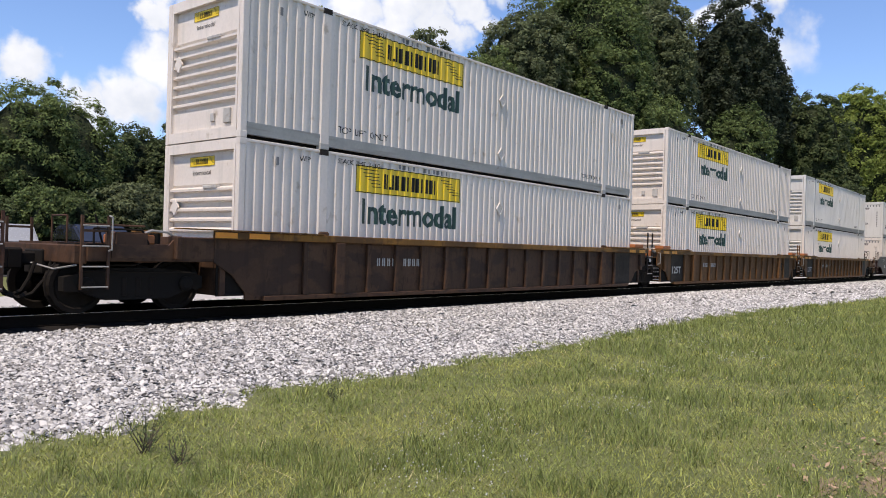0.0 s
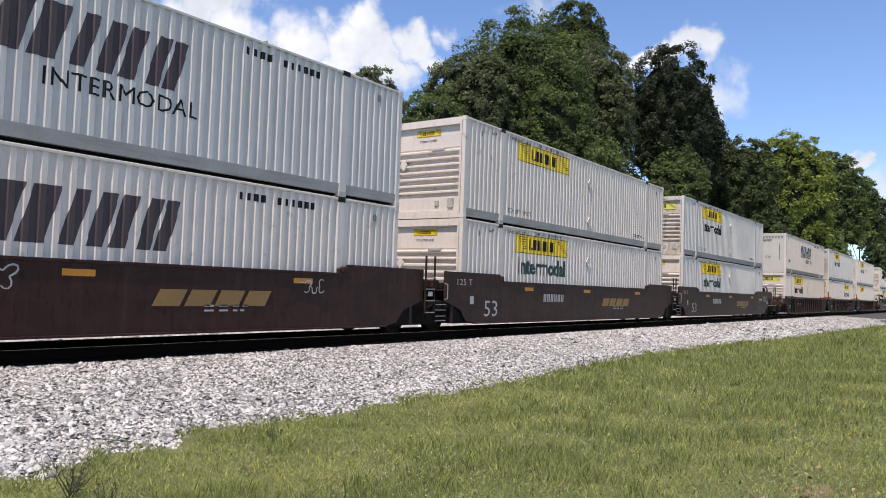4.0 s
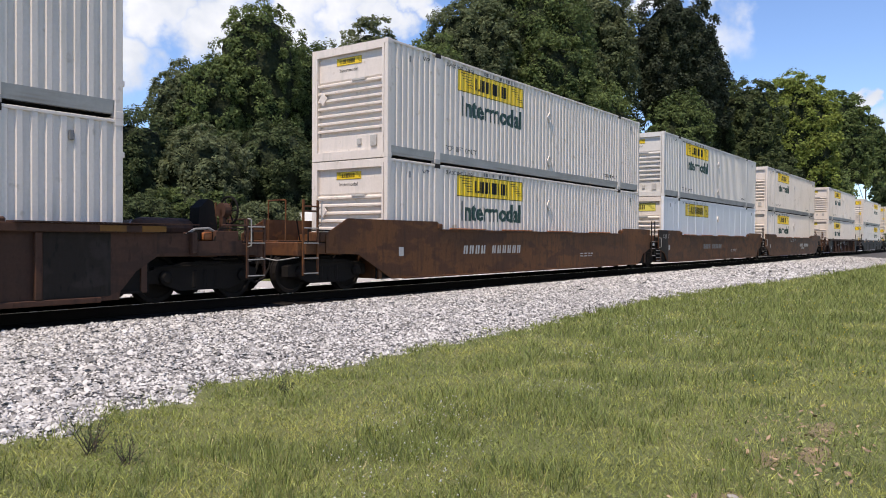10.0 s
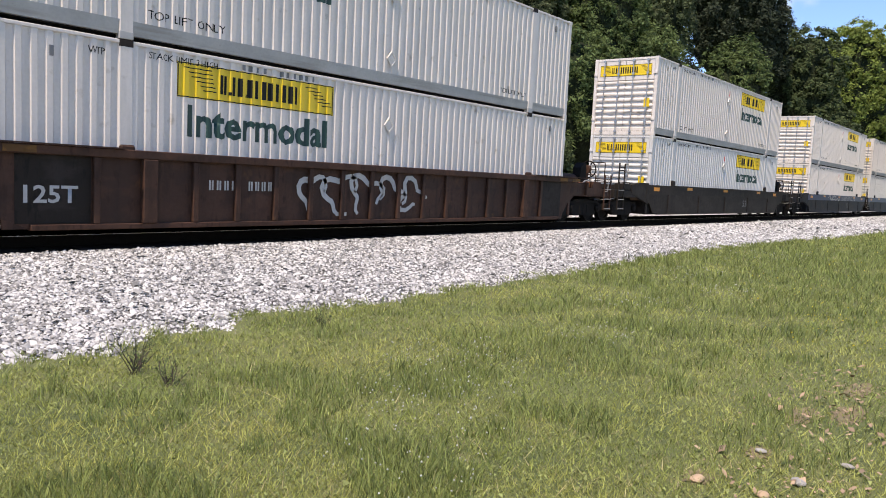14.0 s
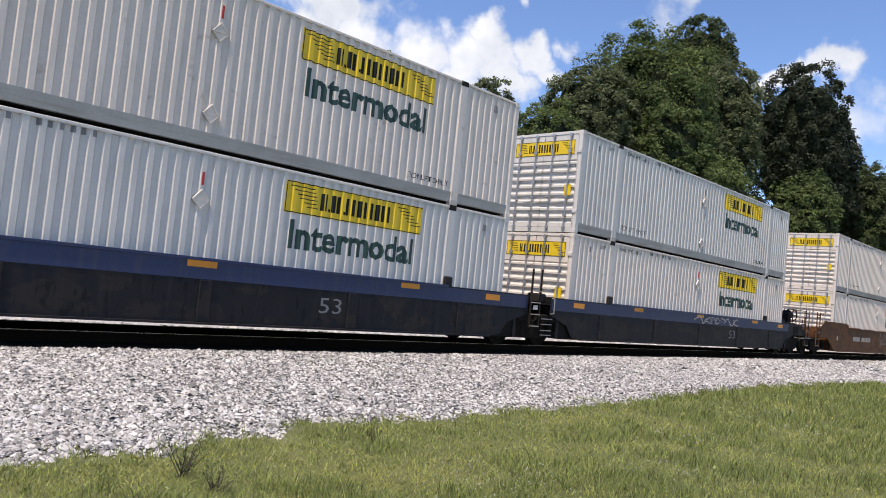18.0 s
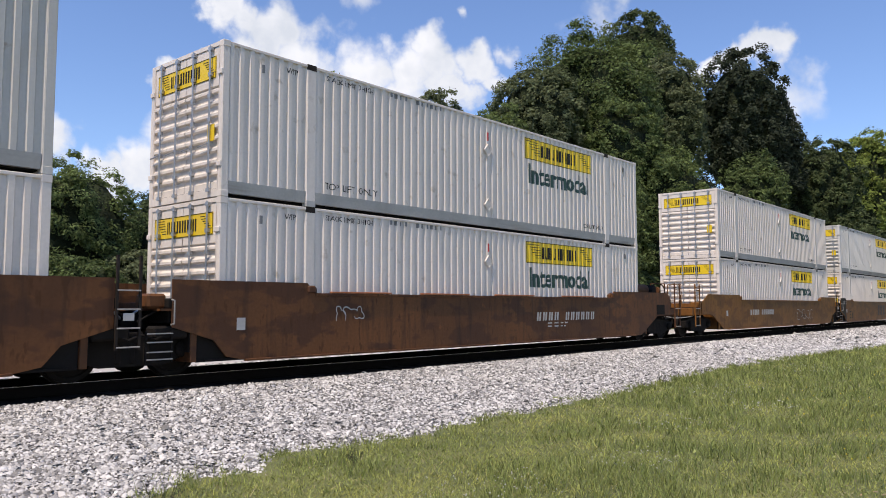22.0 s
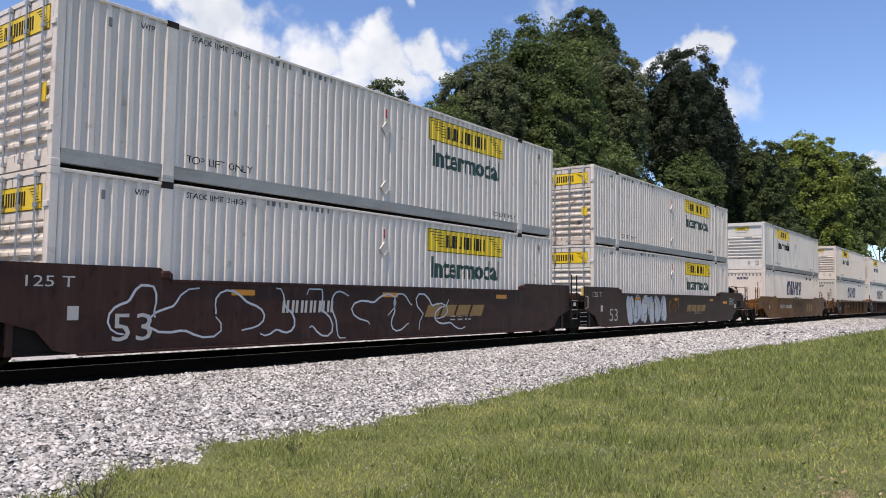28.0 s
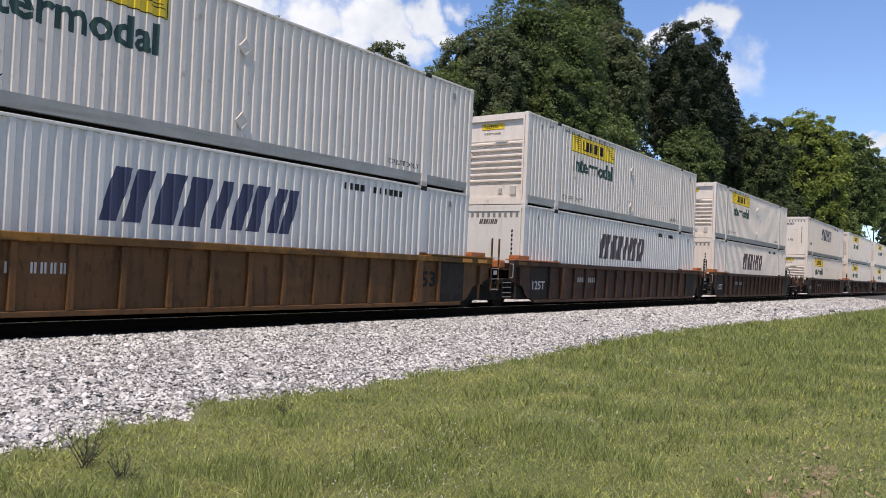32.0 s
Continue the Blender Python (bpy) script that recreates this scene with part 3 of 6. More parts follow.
def scatter(n, seed, near=2.4, far=60.0, power=2.4):
    """Points on the grass side, thick near the camera and thin far off."""
    g = np.random.default_rng(seed)
    r = near + (far - near) * g.random(n) ** power
    round_ = g.random(n) > 0.91
    az = np.where(round_, radians(360) * g.random(n), radians(-8) - radians(84) * g.random(n))
    r = np.where(round_, 0.2 + 24 * g.random(n) ** 0.6, r)
    x, y = -np.sin(az) * r, np.cos(az) * r
    e = edge_y(x) - 0.06 + 0.16 * g.normal(size=n)
    planter = (x > 1.95) & (x < 7.06) & (y < 0.43) & (y > -3.5)
    keep = (y < e) & ~planter
    return x[keep], y[keep]


def patchy(x, y, seed, scale):
    return np.array([noise.noise(Vector((a * scale, b * scale, seed))) for a, b in zip(x, y)])


def grass():
    x, y = scatter(640000, 11)
    m = patchy(x, y, 3.1, 0.9) + 0.6 * patchy(x, y, 8.4, 3.2)
    bare = np.exp(-(((x - 6.6) / 1.1) ** 2 + ((y - 1.25) / 0.55) ** 2)) + 0.5 * np.exp(-(((x - 5.0) / 1.6) ** 2 + ((y - 1.0) / 0.5) ** 2))
    keep = (np.random.default_rng(5).random(len(x)) > bare * 0.45)
    x, y, m = x[keep], y[keep], m[keep]
    r = np.hypot(x, y)
    band = 0.30 * np.exp(-((y - 3.8) / 1.3) ** 2) + 0.34 * np.clip((x - 7) / 10, 0, 1)  # it grows taller in a belt along the middle and far off
    tall = (m > 0.26 - band) & (np.random.default_rng(6).random(len(x)) < np.interp(x, (5, 14), (0.55, 0.85)))
    me = blades("grass", x[~tall], y[~tall], 0.032 + 0.0010 * r[~tall], 0.0036 + 0.00085 * r[~tall], 1.0, BLADE, 1, True)
    tagged(new("grass", me), "short sunlit meadow grass in yellowish green", "grass", kind="stuff")
    me = blades("tall_grass", x[tall], y[tall], 0.084 + 0.0014 * r[tall], 0.0026 + 0.0006 * r[tall], 0.75, TUFT, 2)
    tagged(new("tall_grass", me), "patches of taller, darker green grass", "grass", kind="stuff")


def dry_grass():
    """Straw-coloured dead blades strewn through the meadow."""
    x, y = scatter(60000, 13)
    keep = patchy(x, y, 5.7, 0.7) + 0.5 * patchy(x, y, 2.2, 4.0) > -0.08
    x, y = x[keep], y[keep]
    r = np.hypot(x, y)
    tagged(new("dry_grass", blades("dry_grass", x, y, 0.036 + 0.001 * r, 0.0028 + 0.0006 * r, 1.5, STRAW, 14, True)), "thin straw-coloured dead grass blades", "grass", kind="stuff")


def edge_tufts():
    """Taller grass that grows into the edge of the stones, in uneven tufts."""
    g = np.random.default_rng(41)
    cx = 0.5 + 29 * g.random(260) ** 1.5
    cy = edge_y(cx) - 0.05 + 0.22 * g.normal(size=260)
    many = g.integers(8, 46, 260)
    x = np.repeat(cx, many) + g.normal(size=many.sum()) * np.repeat(0.04 + 0.08 * g.random(260), many)
    y = np.repeat(cy, many) + g.normal(size=many.sum()) * 0.05
    r = np.hypot(x, y)
    tagged(new("edge_grass", blades("edge_grass", x, y, 0.055 + 0.0010 * r, 0.0028 + 0.0006 * r, 0.9, TUFT, 42)), "ragged tufts of grass along the stones", "grass", kind="stuff")


def low_leaves():
    """Small broad leaves that lie between the blades."""
    x, y = scatter(170000, 17, power=2.0)
    g = np.random.default_rng(18)
    n, r = len(x), np.hypot(x, y)
    s = (0.0045 + 0.0007 * r) * g.lognormal(0, 0.35, n)
    a = g.random(n) * math.tau
    u = np.stack([np.cos(a), np.sin(a), 0.5 * g.normal(size=n)], -1) * s[:, None]
    v = np.stack([-np.sin(a), np.cos(a), 0.5 * g.normal(size=n)], -1) * s[:, None] * 0.6
    c = np.stack([x, y, GRASS_Z + 0.012 + 0.022 * g.random(n)], -1)
    ob = new("meadow_leaves", copies("meadow_leaves", np.stack([c - u, c + u * 0.6 - v, c + u * 0.6 + v], 1), [(0, 1, 2)], COVER))
    tagged(ob, "small clover and plantain leaves among the grass", "leaves", kind="stuff")
    # thin places where the soil shows
    for cx, cy, rx, ry in ((6.2, 1.05, 0.30, 0.10), (5.9, 1.30, 0.26, 0.10), (7.1, 1.14, 0.28, 0.10), (4.15, 1.42, 0.12, 0.08), (4.83, 1.30, 0.14, 0.07)):
        rim = [(cx + rx * math.cos(k * math.tau / 28) * (1 + 0.3 * math.sin(k * 1.9 + cx)), cy + ry * math.sin(k * math.tau / 28) * (1 + 0.3 * math.sin(k * 2.7 + cy)), GRASS_Z + 0.005) for k in range(28)]
        patch = new("bare_soil", sheet("bare_soil", rim, [tuple(range(28))], BARESOIL))
        tagged(patch, "patch of bare pale brown soil in thin grass", "soil", kind="structure")


def flowers(name, spots, n, mat, label, seed, z):
    g = np.random.default_rng(seed)
    pts = []
    for cx, cy, r in spots:
        a, d = g.random(n) * math.tau, r * np.sqrt(g.random(n))
        pts.append(np.stack([cx + d * np.cos(a) * 1.5, cy + d * np.sin(a)], -1))
    p = np.concatenate(pts)
    k = len(p)
    s = (0.004 + 0.004 * g.random(k))[:, None, None]
    corner = np.array([(1, 0, 0), (0, 1, 0), (-1, 0, 0), (0, -1, 0), (0, 0, 0.9), (0, 0, -0.6)])
    out = corner[None] * s * (1 + np.hypot(p[:, 0], p[:, 1]) * 0.05)[:, None, None]
    out = out + np.stack([p[:, 0], p[:, 1], GRASS_Z + z + 0.05 * g.random(k)], -1)[:, None]
    tris = [(0, 1, 4), (1, 2, 4), (2, 3, 4), (3, 0, 4), (1, 0, 5), (2, 1, 5), (3, 2, 5), (0, 3, 5)]
    tagged(new(name, copies(name, out, tris, mat)), label, "flowers", kind="stuff")


def kerb():
    t = tagged(new("planter"), "concrete-edged planting bed with red-brown mulch", "planter", kind="structure")
    t.matrix_basis = pose(0, -0.145, 0, 0, 0, 1.5)
    for x in range(5):
        part("kerbstone", boxes((2.12 + x * 0.986, 3.09 + x * 0.986, 0.12, 0.405, -0.52, -0.34), bevel=0.012), CONCRETE, t)
    for i in range(4):
        part("kerbstone", boxes((6.76, 7.04, 0.11 - (i + 1) * 0.98, 0.10 - i * 0.98, -0.52, -0.34), bevel=0.012), CONCRETE, t)
    part("mulch_bed", boxes((2.0, 6.88, -3.4, 0.15, -0.55, -0.372)), MULCH, t)
    g = np.random.default_rng(3)
    n = 5000
    c = np.stack([2.1 + 4.6 * g.random(n), -3.3 + 3.4 * g.random(n), np.full(n, -0.366) + 0.02 * g.random(n)], -1)
    d = g.normal(size=(n, 3)) * (0.035, 0.035, 0.008)
    e = g.normal(size=(n, 3)) * (0.012, 0.012, 0.006)
    chips = new("mulch_chips", quads("mulch_chips", np.stack([c - d - e, c + d - e, c + d + e, c - d + e], 1), MULCH))
    tagged(chips, "loose shredded bark chips", "mulch", kind="stuff")


def leaf_litter():
    g = np.random.default_rng(9)
    n = 420
    cx = np.where(g.random(n) < 0.6, 6.5, 4.7) + g.normal(size=n) * 0.65
    cy = np.where(cx > 5.8, 1.25, 0.95) + g.normal(size=n) * 0.25
    keep = (cy > 0.58) & (cx < 8)
    cx, cy = cx[keep], cy[keep]
    n = len(cx)
    s = 0.010 + 0.026 * g.random(n) ** 3
    a = g.random(n) * math.tau
    u = np.stack([np.cos(a), np.sin(a), 0.35 * g.normal(size=n)], -1) * s[:, None]
    v = np.stack([-np.sin(a), np.cos(a), 0.35 * g.normal(size=n)], -1) * s[:, None] * 0.6
    c = np.stack([cx, cy, np.full(n, GRASS_Z + 0.035)], -1)
    ob = new("fallen_leaves", quads("fallen_leaves", np.stack([c - u, c - v * 0.9, c + u, c + v], 1), DRYLEAF))
    tagged(ob, "scattered dry brown leaves on thin grass", "leaves", kind="stuff")


def field_stones():
    """Single stones that lie in the thin grass by the kerb."""
    for x, y, size, mat, label in ((4.08, 1.40, 0.045, DRYLEAF, "tan field stone lying in thin grass"), (4.46, 0.97, 0.046, CONCRETE, "grey field stone lying in thin grass"),
                                   (4.12, 1.06, 0.042, DRYLEAF, "tan field stone lying in thin grass"), (4.83, 1.28, 0.034, CONCRETE, "grey field stone lying in thin grass"),
                                   (4.95, 0.82, 0.03, CONCRETE, "grey field stone lying in thin grass")):
        bm = bmesh.new()
        bmesh.ops.create_icosphere(bm, subdivisions=2, radius=1.0, matrix=Matrix.Diagonal((size * 1.25, size * 0.8, size * 0.42, 1)))
        for v in bm.verts:
            v.co *= 1 + 0.28 * noise.noise(v.co * 22 + Vector((x * 9, y * 9, 0)))
        t = tagged(new("field_stone"), label, "stone", "stones in the grass")
        t.matrix_basis = pose(x, y, GRASS_Z + 0.02, 0, 0, x * 90)
        part("stone", bm, mat, t)


def streak_bars():
    """Rail-shaped bars added for dark slanted streaks on the stones far down the line."""
    for i in range(3):
        t = tagged(new("loose_rail"), "dark rail-shaped bar added for a streak beside the track", "rail", "rails left beside the track")
        t.matrix_basis = pose(84.0 + 4.0 * i, 6.6 + 0.25 * i, -0.26, 0, 0, 8)
        part("rail", boxes((-11.0, 11.0, -0.07, 0.07, -0.10, -0.07), (-11.0, 11.0, -0.012, 0.012, -0.07, 0.05), (-11.0, 11.0, -0.036, 0.036, 0.05, 0.09)), RAILSTEEL, t)


def weed(x, y, height, seed, n=9):
    """A bare, twiggy weed at the edge of the stones."""
    rnd = random.Random(seed)
    t = tagged(new("weed"), "dark twiggy weed at the edge of the stones", "weed", group="weeds along the stones")
    t.location = (x, y, GRASS_Z)
    bm, lv = bmesh.new(), []
    for _ in range(n):
        a, l = rnd.uniform(0, 6.28), height * rnd.uniform(0.5, 1.0)
        p = Vector((rnd.uniform(-0.04, 0.04), rnd.uniform(-0.04, 0.04), -0.02))
        d = Vector((math.cos(a) * 0.5, math.sin(a) * 0.5, 1)).normalized()
        for s in range(4):
            q = p + d * l / 4
            rod(bm, p, q, 0.0045 * (1 - s * 0.18), 5)
            for _ in range(3):
                c = q + Vector((rnd.gauss(0, 0.02), rnd.gauss(0, 0.02), rnd.gauss(0, 0.02)))
                u = Vector((rnd.gauss(0, 1), rnd.gauss(0, 1), rnd.gauss(0, 1))).normalized() * 0.014
                w = u.orthogonal().normalized() * 0.006
                lv.append([(c - u)[:], (c - w)[:], (c + u)[:], (c + w)[:]])
            p, d = q, (d + Vector((rnd.gauss(0, 0.2), rnd.gauss(0, 0.2), 0.1))).normalized()
    part("stems", bm, BARK, t)
    part("leaves", quads("leaves", lv, LEAFDARK), None, t)


# ---- trees ----
def rand_dirs(g, n):
    v = g.normal(size=(n, 3))
    return v / np.linalg.norm(v, axis=1, keepdims=True)


def tree(az, el, half, y, mat, label, seed, low=0.06, narrow=0.75, gaps=0.0, kind="tree"):
    """A broad tree at a heading and depth: el is the height of its top, half its half width, both in degrees as seen from the eye."""
    g = np.random.default_rng(seed)
    r = y / math.cos(radians(az)) if abs(az) < 84 else abs(y)
    x = -math.sin(radians(az)) * r
    yy = math.cos(radians(az)) * r
    gz = float(np.interp(yy, [p[0] for p in PROFILE], [p[1] for p in PROFILE]))
    top = 1.2 + math.tan(radians(el)) * r - gz
    w = r * math.tan(radians(half))
    t = tagged(new(kind), label, kind, group="trees beyond the track")
    t.location = (x, yy, gz)
    # trunk and limbs
    bm = bmesh.new()
    tr = max(0.16, w * 0.045)
    spine = [Vector((0, 0, -0.3)), Vector((0.1 * w * g.normal() * 0.3, 0, top * 0.35)), Vector((0.08 * w * g.normal(), 0, top * 0.7)), Vector((0, 0, top * 0.94))]
    for i, (p, q) in enumerate(zip(spine, spine[1:])):
        d, n = q - p, 9
        rings = []
        for pt, rad in ((p, tr * (1 - i * 0.3)), (q, tr * (1 - (i + 1) * 0.3))):
            rings.append([bm.verts.new(pt + Vector((rad * math.cos(k * math.tau / n), rad * math.sin(k * math.tau / n), 0))) for k in range(n)])
        for k in range(n):
            bm.faces.new((rings[0][k], rings[0][(k + 1) % n], rings[1][(k + 1) % n], rings[1][k]))
    part("trunk", bm, BARK, t, smooth=True)
    # clumps set over the whole of an egg-shaped, lumpy crown
    half_h = min(top * (0.5 - low * 0.45), 1.8 * w)
    mid = top - half_h
    slim = float(np.clip(0.72 * half_h / w, 0.85, 1.12))
    nc = int(np.clip(110 + w * 18, 150, 300) * np.clip(half_h / w, 1.0, 2.2) ** 0.6)
    u = (np.arange(nc) + 0.5) / nc
    ang = np.arange(nc) * 2.39996 + g.normal(size=nc) * 0.2
    zc = 1 - 1.62 * u
    rc = np.sqrt(np.clip(1 - zc * zc, 0, 1))
    d0 = np.stack([rc * np.cos(ang), rc * np.sin(ang), zc], -1) + 0.06 * g.normal(size=(nc, 3))
    cr = w * (0.11 + 0.11 * g.random(nc) ** 1.4)
    swell = 1 + 0.07 * np.sin(d0[:, 0] * 3.1 + seed) * np.sin(d0[:, 2] * 4.0 + seed * 1.7) + 0.04 * np.sin(d0[:, 1] * 4 + seed)
    reach = (0.88 + 0.028 * g.normal(size=nc)) * swell
    square = 1.0 / (np.abs(np.clip(zc, 0, 1)) ** 2.8 + rc ** 2.8) ** (1 / 2.8)
    c = d0 * (reach * square)[:, None] * np.stack([np.full(nc, w), np.full(nc, w), np.full(nc, half_h)], -1) + (0, 0, mid)
    rise = (top - mid) / float(np.max(c[:, 2] + 0.7 * slim * cr - mid))
    c[:, 2] = mid + (c[:, 2] - mid) * np.where(c[:, 2] > mid, rise, 1.0)
    for i in range(3, nc, nc // 2):
        e = Vector(c[i]) * 0.8
        part("limb", rod(bmesh.new(), (0, 0, max(0.3, e.z * 0.55)), e, tr * 0.3, 5), BARK, t)
    ls = r * 0.0016
    per = int(np.clip(6.0 * (cr.mean() / ls) ** 2 * (1 - gaps), 60, 260))
    cc, rr, dd = np.repeat(c, per, 0), np.repeat(cr, per), np.repeat(d0, per, 0)
    d = rand_dirs(g, len(cc)) + dd * 0.8 + (0, 0, 0.2)
    d /= np.linalg.norm(d, axis=1, keepdims=True)
    # the side towards the track is the thickest
    facing = (dd[:, 0] * -x + dd[:, 1] * -yy) / r + 0.5 * (d[:, 0] * -x + d[:, 1] * -yy) / r
    keep = g.random(len(cc)) < np.where(facing > -0.05, 1.0, 0.14)
    cc, rr, d = cc[keep], rr[keep], d[keep]
    lump = 1 + 0.16 * np.sin(d[:, 0] * 6 + cc[:, 0]) * np.sin(d[:, 1] * 6 + cc[:, 1]) + 0.12 * np.sin(d[:, 2] * 9 + cc[:, 2])
    p = cc + d * (rr * lump * (0.66 + 0.52 * g.random(len(cc)) ** 1.6))[:, None] * (1, 1, slim)
    nrm = d * 0.9 + rand_dirs(g, len(cc)) * 0.75 + (0, 0, 0.45)
    nrm /= np.linalg.norm(nrm, axis=1, keepdims=True)
    s = np.cross(nrm, rand_dirs(g, len(cc)))
    s /= np.linalg.norm(s, axis=1, keepdims=True) + 1e-9
    q = np.cross(nrm, s)
    size = ls * (0.55 + 1.1 * g.random(len(cc)) ** 1.5)[:, None]
    s, q = s * size, q * size * 0.7
    part("crown", copies("crown", np.stack([p - s, p + s - q, p + s * 0.6 + q], 1), [(0, 1, 2)], mat), None, t)
    # a solid core whose dark colour stands for the shade inside the crown
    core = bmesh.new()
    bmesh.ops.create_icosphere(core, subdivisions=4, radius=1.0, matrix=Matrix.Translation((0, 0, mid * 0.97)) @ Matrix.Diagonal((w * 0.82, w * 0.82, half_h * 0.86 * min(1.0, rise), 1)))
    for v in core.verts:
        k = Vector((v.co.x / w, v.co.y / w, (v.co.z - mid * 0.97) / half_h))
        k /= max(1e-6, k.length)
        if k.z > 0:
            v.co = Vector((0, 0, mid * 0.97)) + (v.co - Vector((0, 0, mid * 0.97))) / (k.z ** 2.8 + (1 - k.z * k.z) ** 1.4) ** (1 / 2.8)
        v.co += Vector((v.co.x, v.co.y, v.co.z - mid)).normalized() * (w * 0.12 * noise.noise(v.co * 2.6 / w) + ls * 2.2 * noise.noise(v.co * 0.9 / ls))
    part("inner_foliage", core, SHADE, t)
    return t


WOODS = (
    # heading, top, half width, depth, leaves, label
    (-22.0, 10.0, 4.8, 31, LEAF, "bushy green tree beyond the parking lot"),
    (-28.3, 7.9, 3.4, 33, LEAFDARK, "low dark green tree behind the track"),
    (-31.8, 8.9, 3.0, 31, LEAFDARK, "low dark green tree behind the track"),
    (-35.3, 12.3, 2.6, 36, LEAFGREY, "thin grey-green tree with sparse leaves"),
    (-37.6, 13.3, 2.6, 33, LEAF, "leafy green tree at the wood's edge"),
    (-40.3, 16.6, 3.0, 32, LEAF, "tall green tree with a narrow uneven crown"),
    (-43.8, 14.5, 3.2, 33, LEAF, "leafy green tree at the wood's edge"),
    (-36.5, 8.0, 3.2, 29, LEAFGREY, "small tree with pale leaf tips in front of the wood"),
    (-41.5, 8.5, 3.4, 29, LEAFDARK, "dark green tree in front of the wood"),
    (-46.5, 13.5, 3.0, 32, LEAFGREY, "grey-green tree at the wood's edge"),
    (-48.6, 15.8, 2.6, 38, LEAFGREY, "grey-green tree standing behind the wood"),
    (-47.5, 9.0, 3.6, 28, LEAFDARK, "dark green tree in front of the wood"),
    (-53.0, 14.8, 2.6, 31, LEAF, "broad green tree with a rounded crown"),
    (-56.2, 18.0, 3.4, 32, LEAFGREY, "broad grey-green tree with a rounded crown"),
    (-60.2, 20.3, 5.2, 31, LEAF, "tall broad green tree with a rounded crown"),
    (-63.9, 20.8, 2.4, 35, LEAFDARK, "tall dark tree behind the broad trees"),
    (-65.4, 18.2, 3.0, 30, LEAFGREY, "broad grey-green tree with a rounded crown"),
    (-62.2, 15.2, 3.0, 27, LEAF, "light green tree before the tall broad ones"),
    (-54.5, 10.0, 3.8, 27, LEAFGREY, "lower green tree at the foot of the wood"),
    (-59.5, 11.5, 4.0, 26, LEAF, "lower green tree at the foot of the wood"),
    (-65.0, 12.0, 3.6, 25, LEAF, "lower green tree at the foot of the wood"),
    (-70.8, 17.6, 3.1, 27, LEAFBLACK, "tall dark blackish-green tree"),
    (-72.5, 14.2, 2.2, 26, LEAFBLACK, "lower dark blackish-green tree"),
    (-71.3, 10.5, 2.3, 22, LEAF, "small light green tree before a dark one"),
    (-75.6, 11.3, 2.4, 23, LEAFDARK, "dark green tree in the row along the track"),
    (-78.9, 11.5, 2.6, 22, LEAFLIGHT, "yellow-green tree in the row along the track"),
    (-81.6, 9.9, 1.9, 21, LEAF, "green tree in the row along the track"),
    (-83.2, 8.3, 1.4, 20, LEAF, "green tree in the row along the track"),
    (-77.2, 6.0, 2.4, 20, LEAFDARK, "low dark tree along the track"),
    (-80.6, 5.0, 2.0, 19.5, LEAF, "low green tree along the track"),
    (-16.0, 9.2, 4.0, 32, LEAFDARK, "dark green tree beyond the parking lot"),
    (-9.5, 9.5, 4.4, 33, LEAF, "green tree beyond the parking lot"),
    (-2.0, 9.0, 4.6, 33, LEAF, "green tree beyond the parking lot"),
)


def woods():
    for i, (az, el, half, y, mat, label) in enumerate(WOODS):
        tree(az, el, half, y, mat, label, 100 + i)
    # across the meadow, at the far end of the grass
    tree(-87.9, 9.0, 3.0, 70, LEAFDARK, "dark leafy tree on the near side of the track", 400, low=0.02)
    tree(-90.5, 12.0, 3.2, 62, LEAF, "dark leafy tree on the near side of the track", 401, low=0.02)
    tree(-85.2, 5.8, 1.6, 300, LEAFDARK, "distant wooded hill beside the track", 402, low=0.02)
    # undergrowth along the foot of the wood
    for i in range(15):
        az = -19 - i * 4.3
        y = 28.0 - 5.5 * max(0, (i - 6) / 9) - 1.2 * (i % 2)
        tree(az, 2.6 + 1.4 * ((i * 7) % 5) / 4, 3.0, y, (LEAFDARK, LEAF, LEAFGREY)[i % 3], "shrubby undergrowth at the foot of the wood", 300 + i, low=0.0, kind="shrub")


# ---- shipping containers ----
LONG, WIDE, HIGH = 16.154, 2.59, 2.895
PITCH = 0.2352
POSTS = ((0.0, 0.15), (1.94, 2.17), (13.98, 14.21), (16.004, LONG))  # corner posts and lifting posts
FIELDS = ((0.15, 1.94), (2.17, 13.98), (14.21, 16.004))


def rib_line(flat=False):
    """The outline of a side in plan: (along, depth) from the front end to the doors."""
    line = []
    for a, b in FIELDS:
        n = max(1, round((b - a) / PITCH))
        p = (b - a) / n
        for i in range(n):
            x = a + i * p
            if flat:
                line += [(x, 0.012), (x + p * 0.97, 0.012)] if i % 5 else [(x, 0.002), (x + 0.035, 0.002), (x + 0.037, 0.012), (x + p * 0.97, 0.012)]
            else:
                line += [(x, 0.006), (x + p * 0.38, 0.006), (x + p * 0.48, 0.042), (x + p * 0.90, 0.042), (x + p * 0.999, 0.006)]
        line.append((b, 0.012 if flat else 0.006))
    return line


RIBS, FLATS = rib_line(), rib_line(True)
RX, RD = np.array([p[0] for p in RIBS]), np.array([p[1] for p in RIBS])


def depth_at(x):
    return np.interp(x, RX, RD)


def local(x):
    return x - LONG / 2


def side_wall(line, z0=0.30, z1=2.83):
    bm = bmesh.new()
    last = None
    for x, d in line:
        pair = (bm.verts.new((local(x), -WIDE / 2 + d, z0)), bm.verts.new((local(x), -WIDE / 2 + d, z1)))
        if last:
            bm.faces.new((last[0], pair[0], pair[1], last[1]))
        last = pair
    return bm


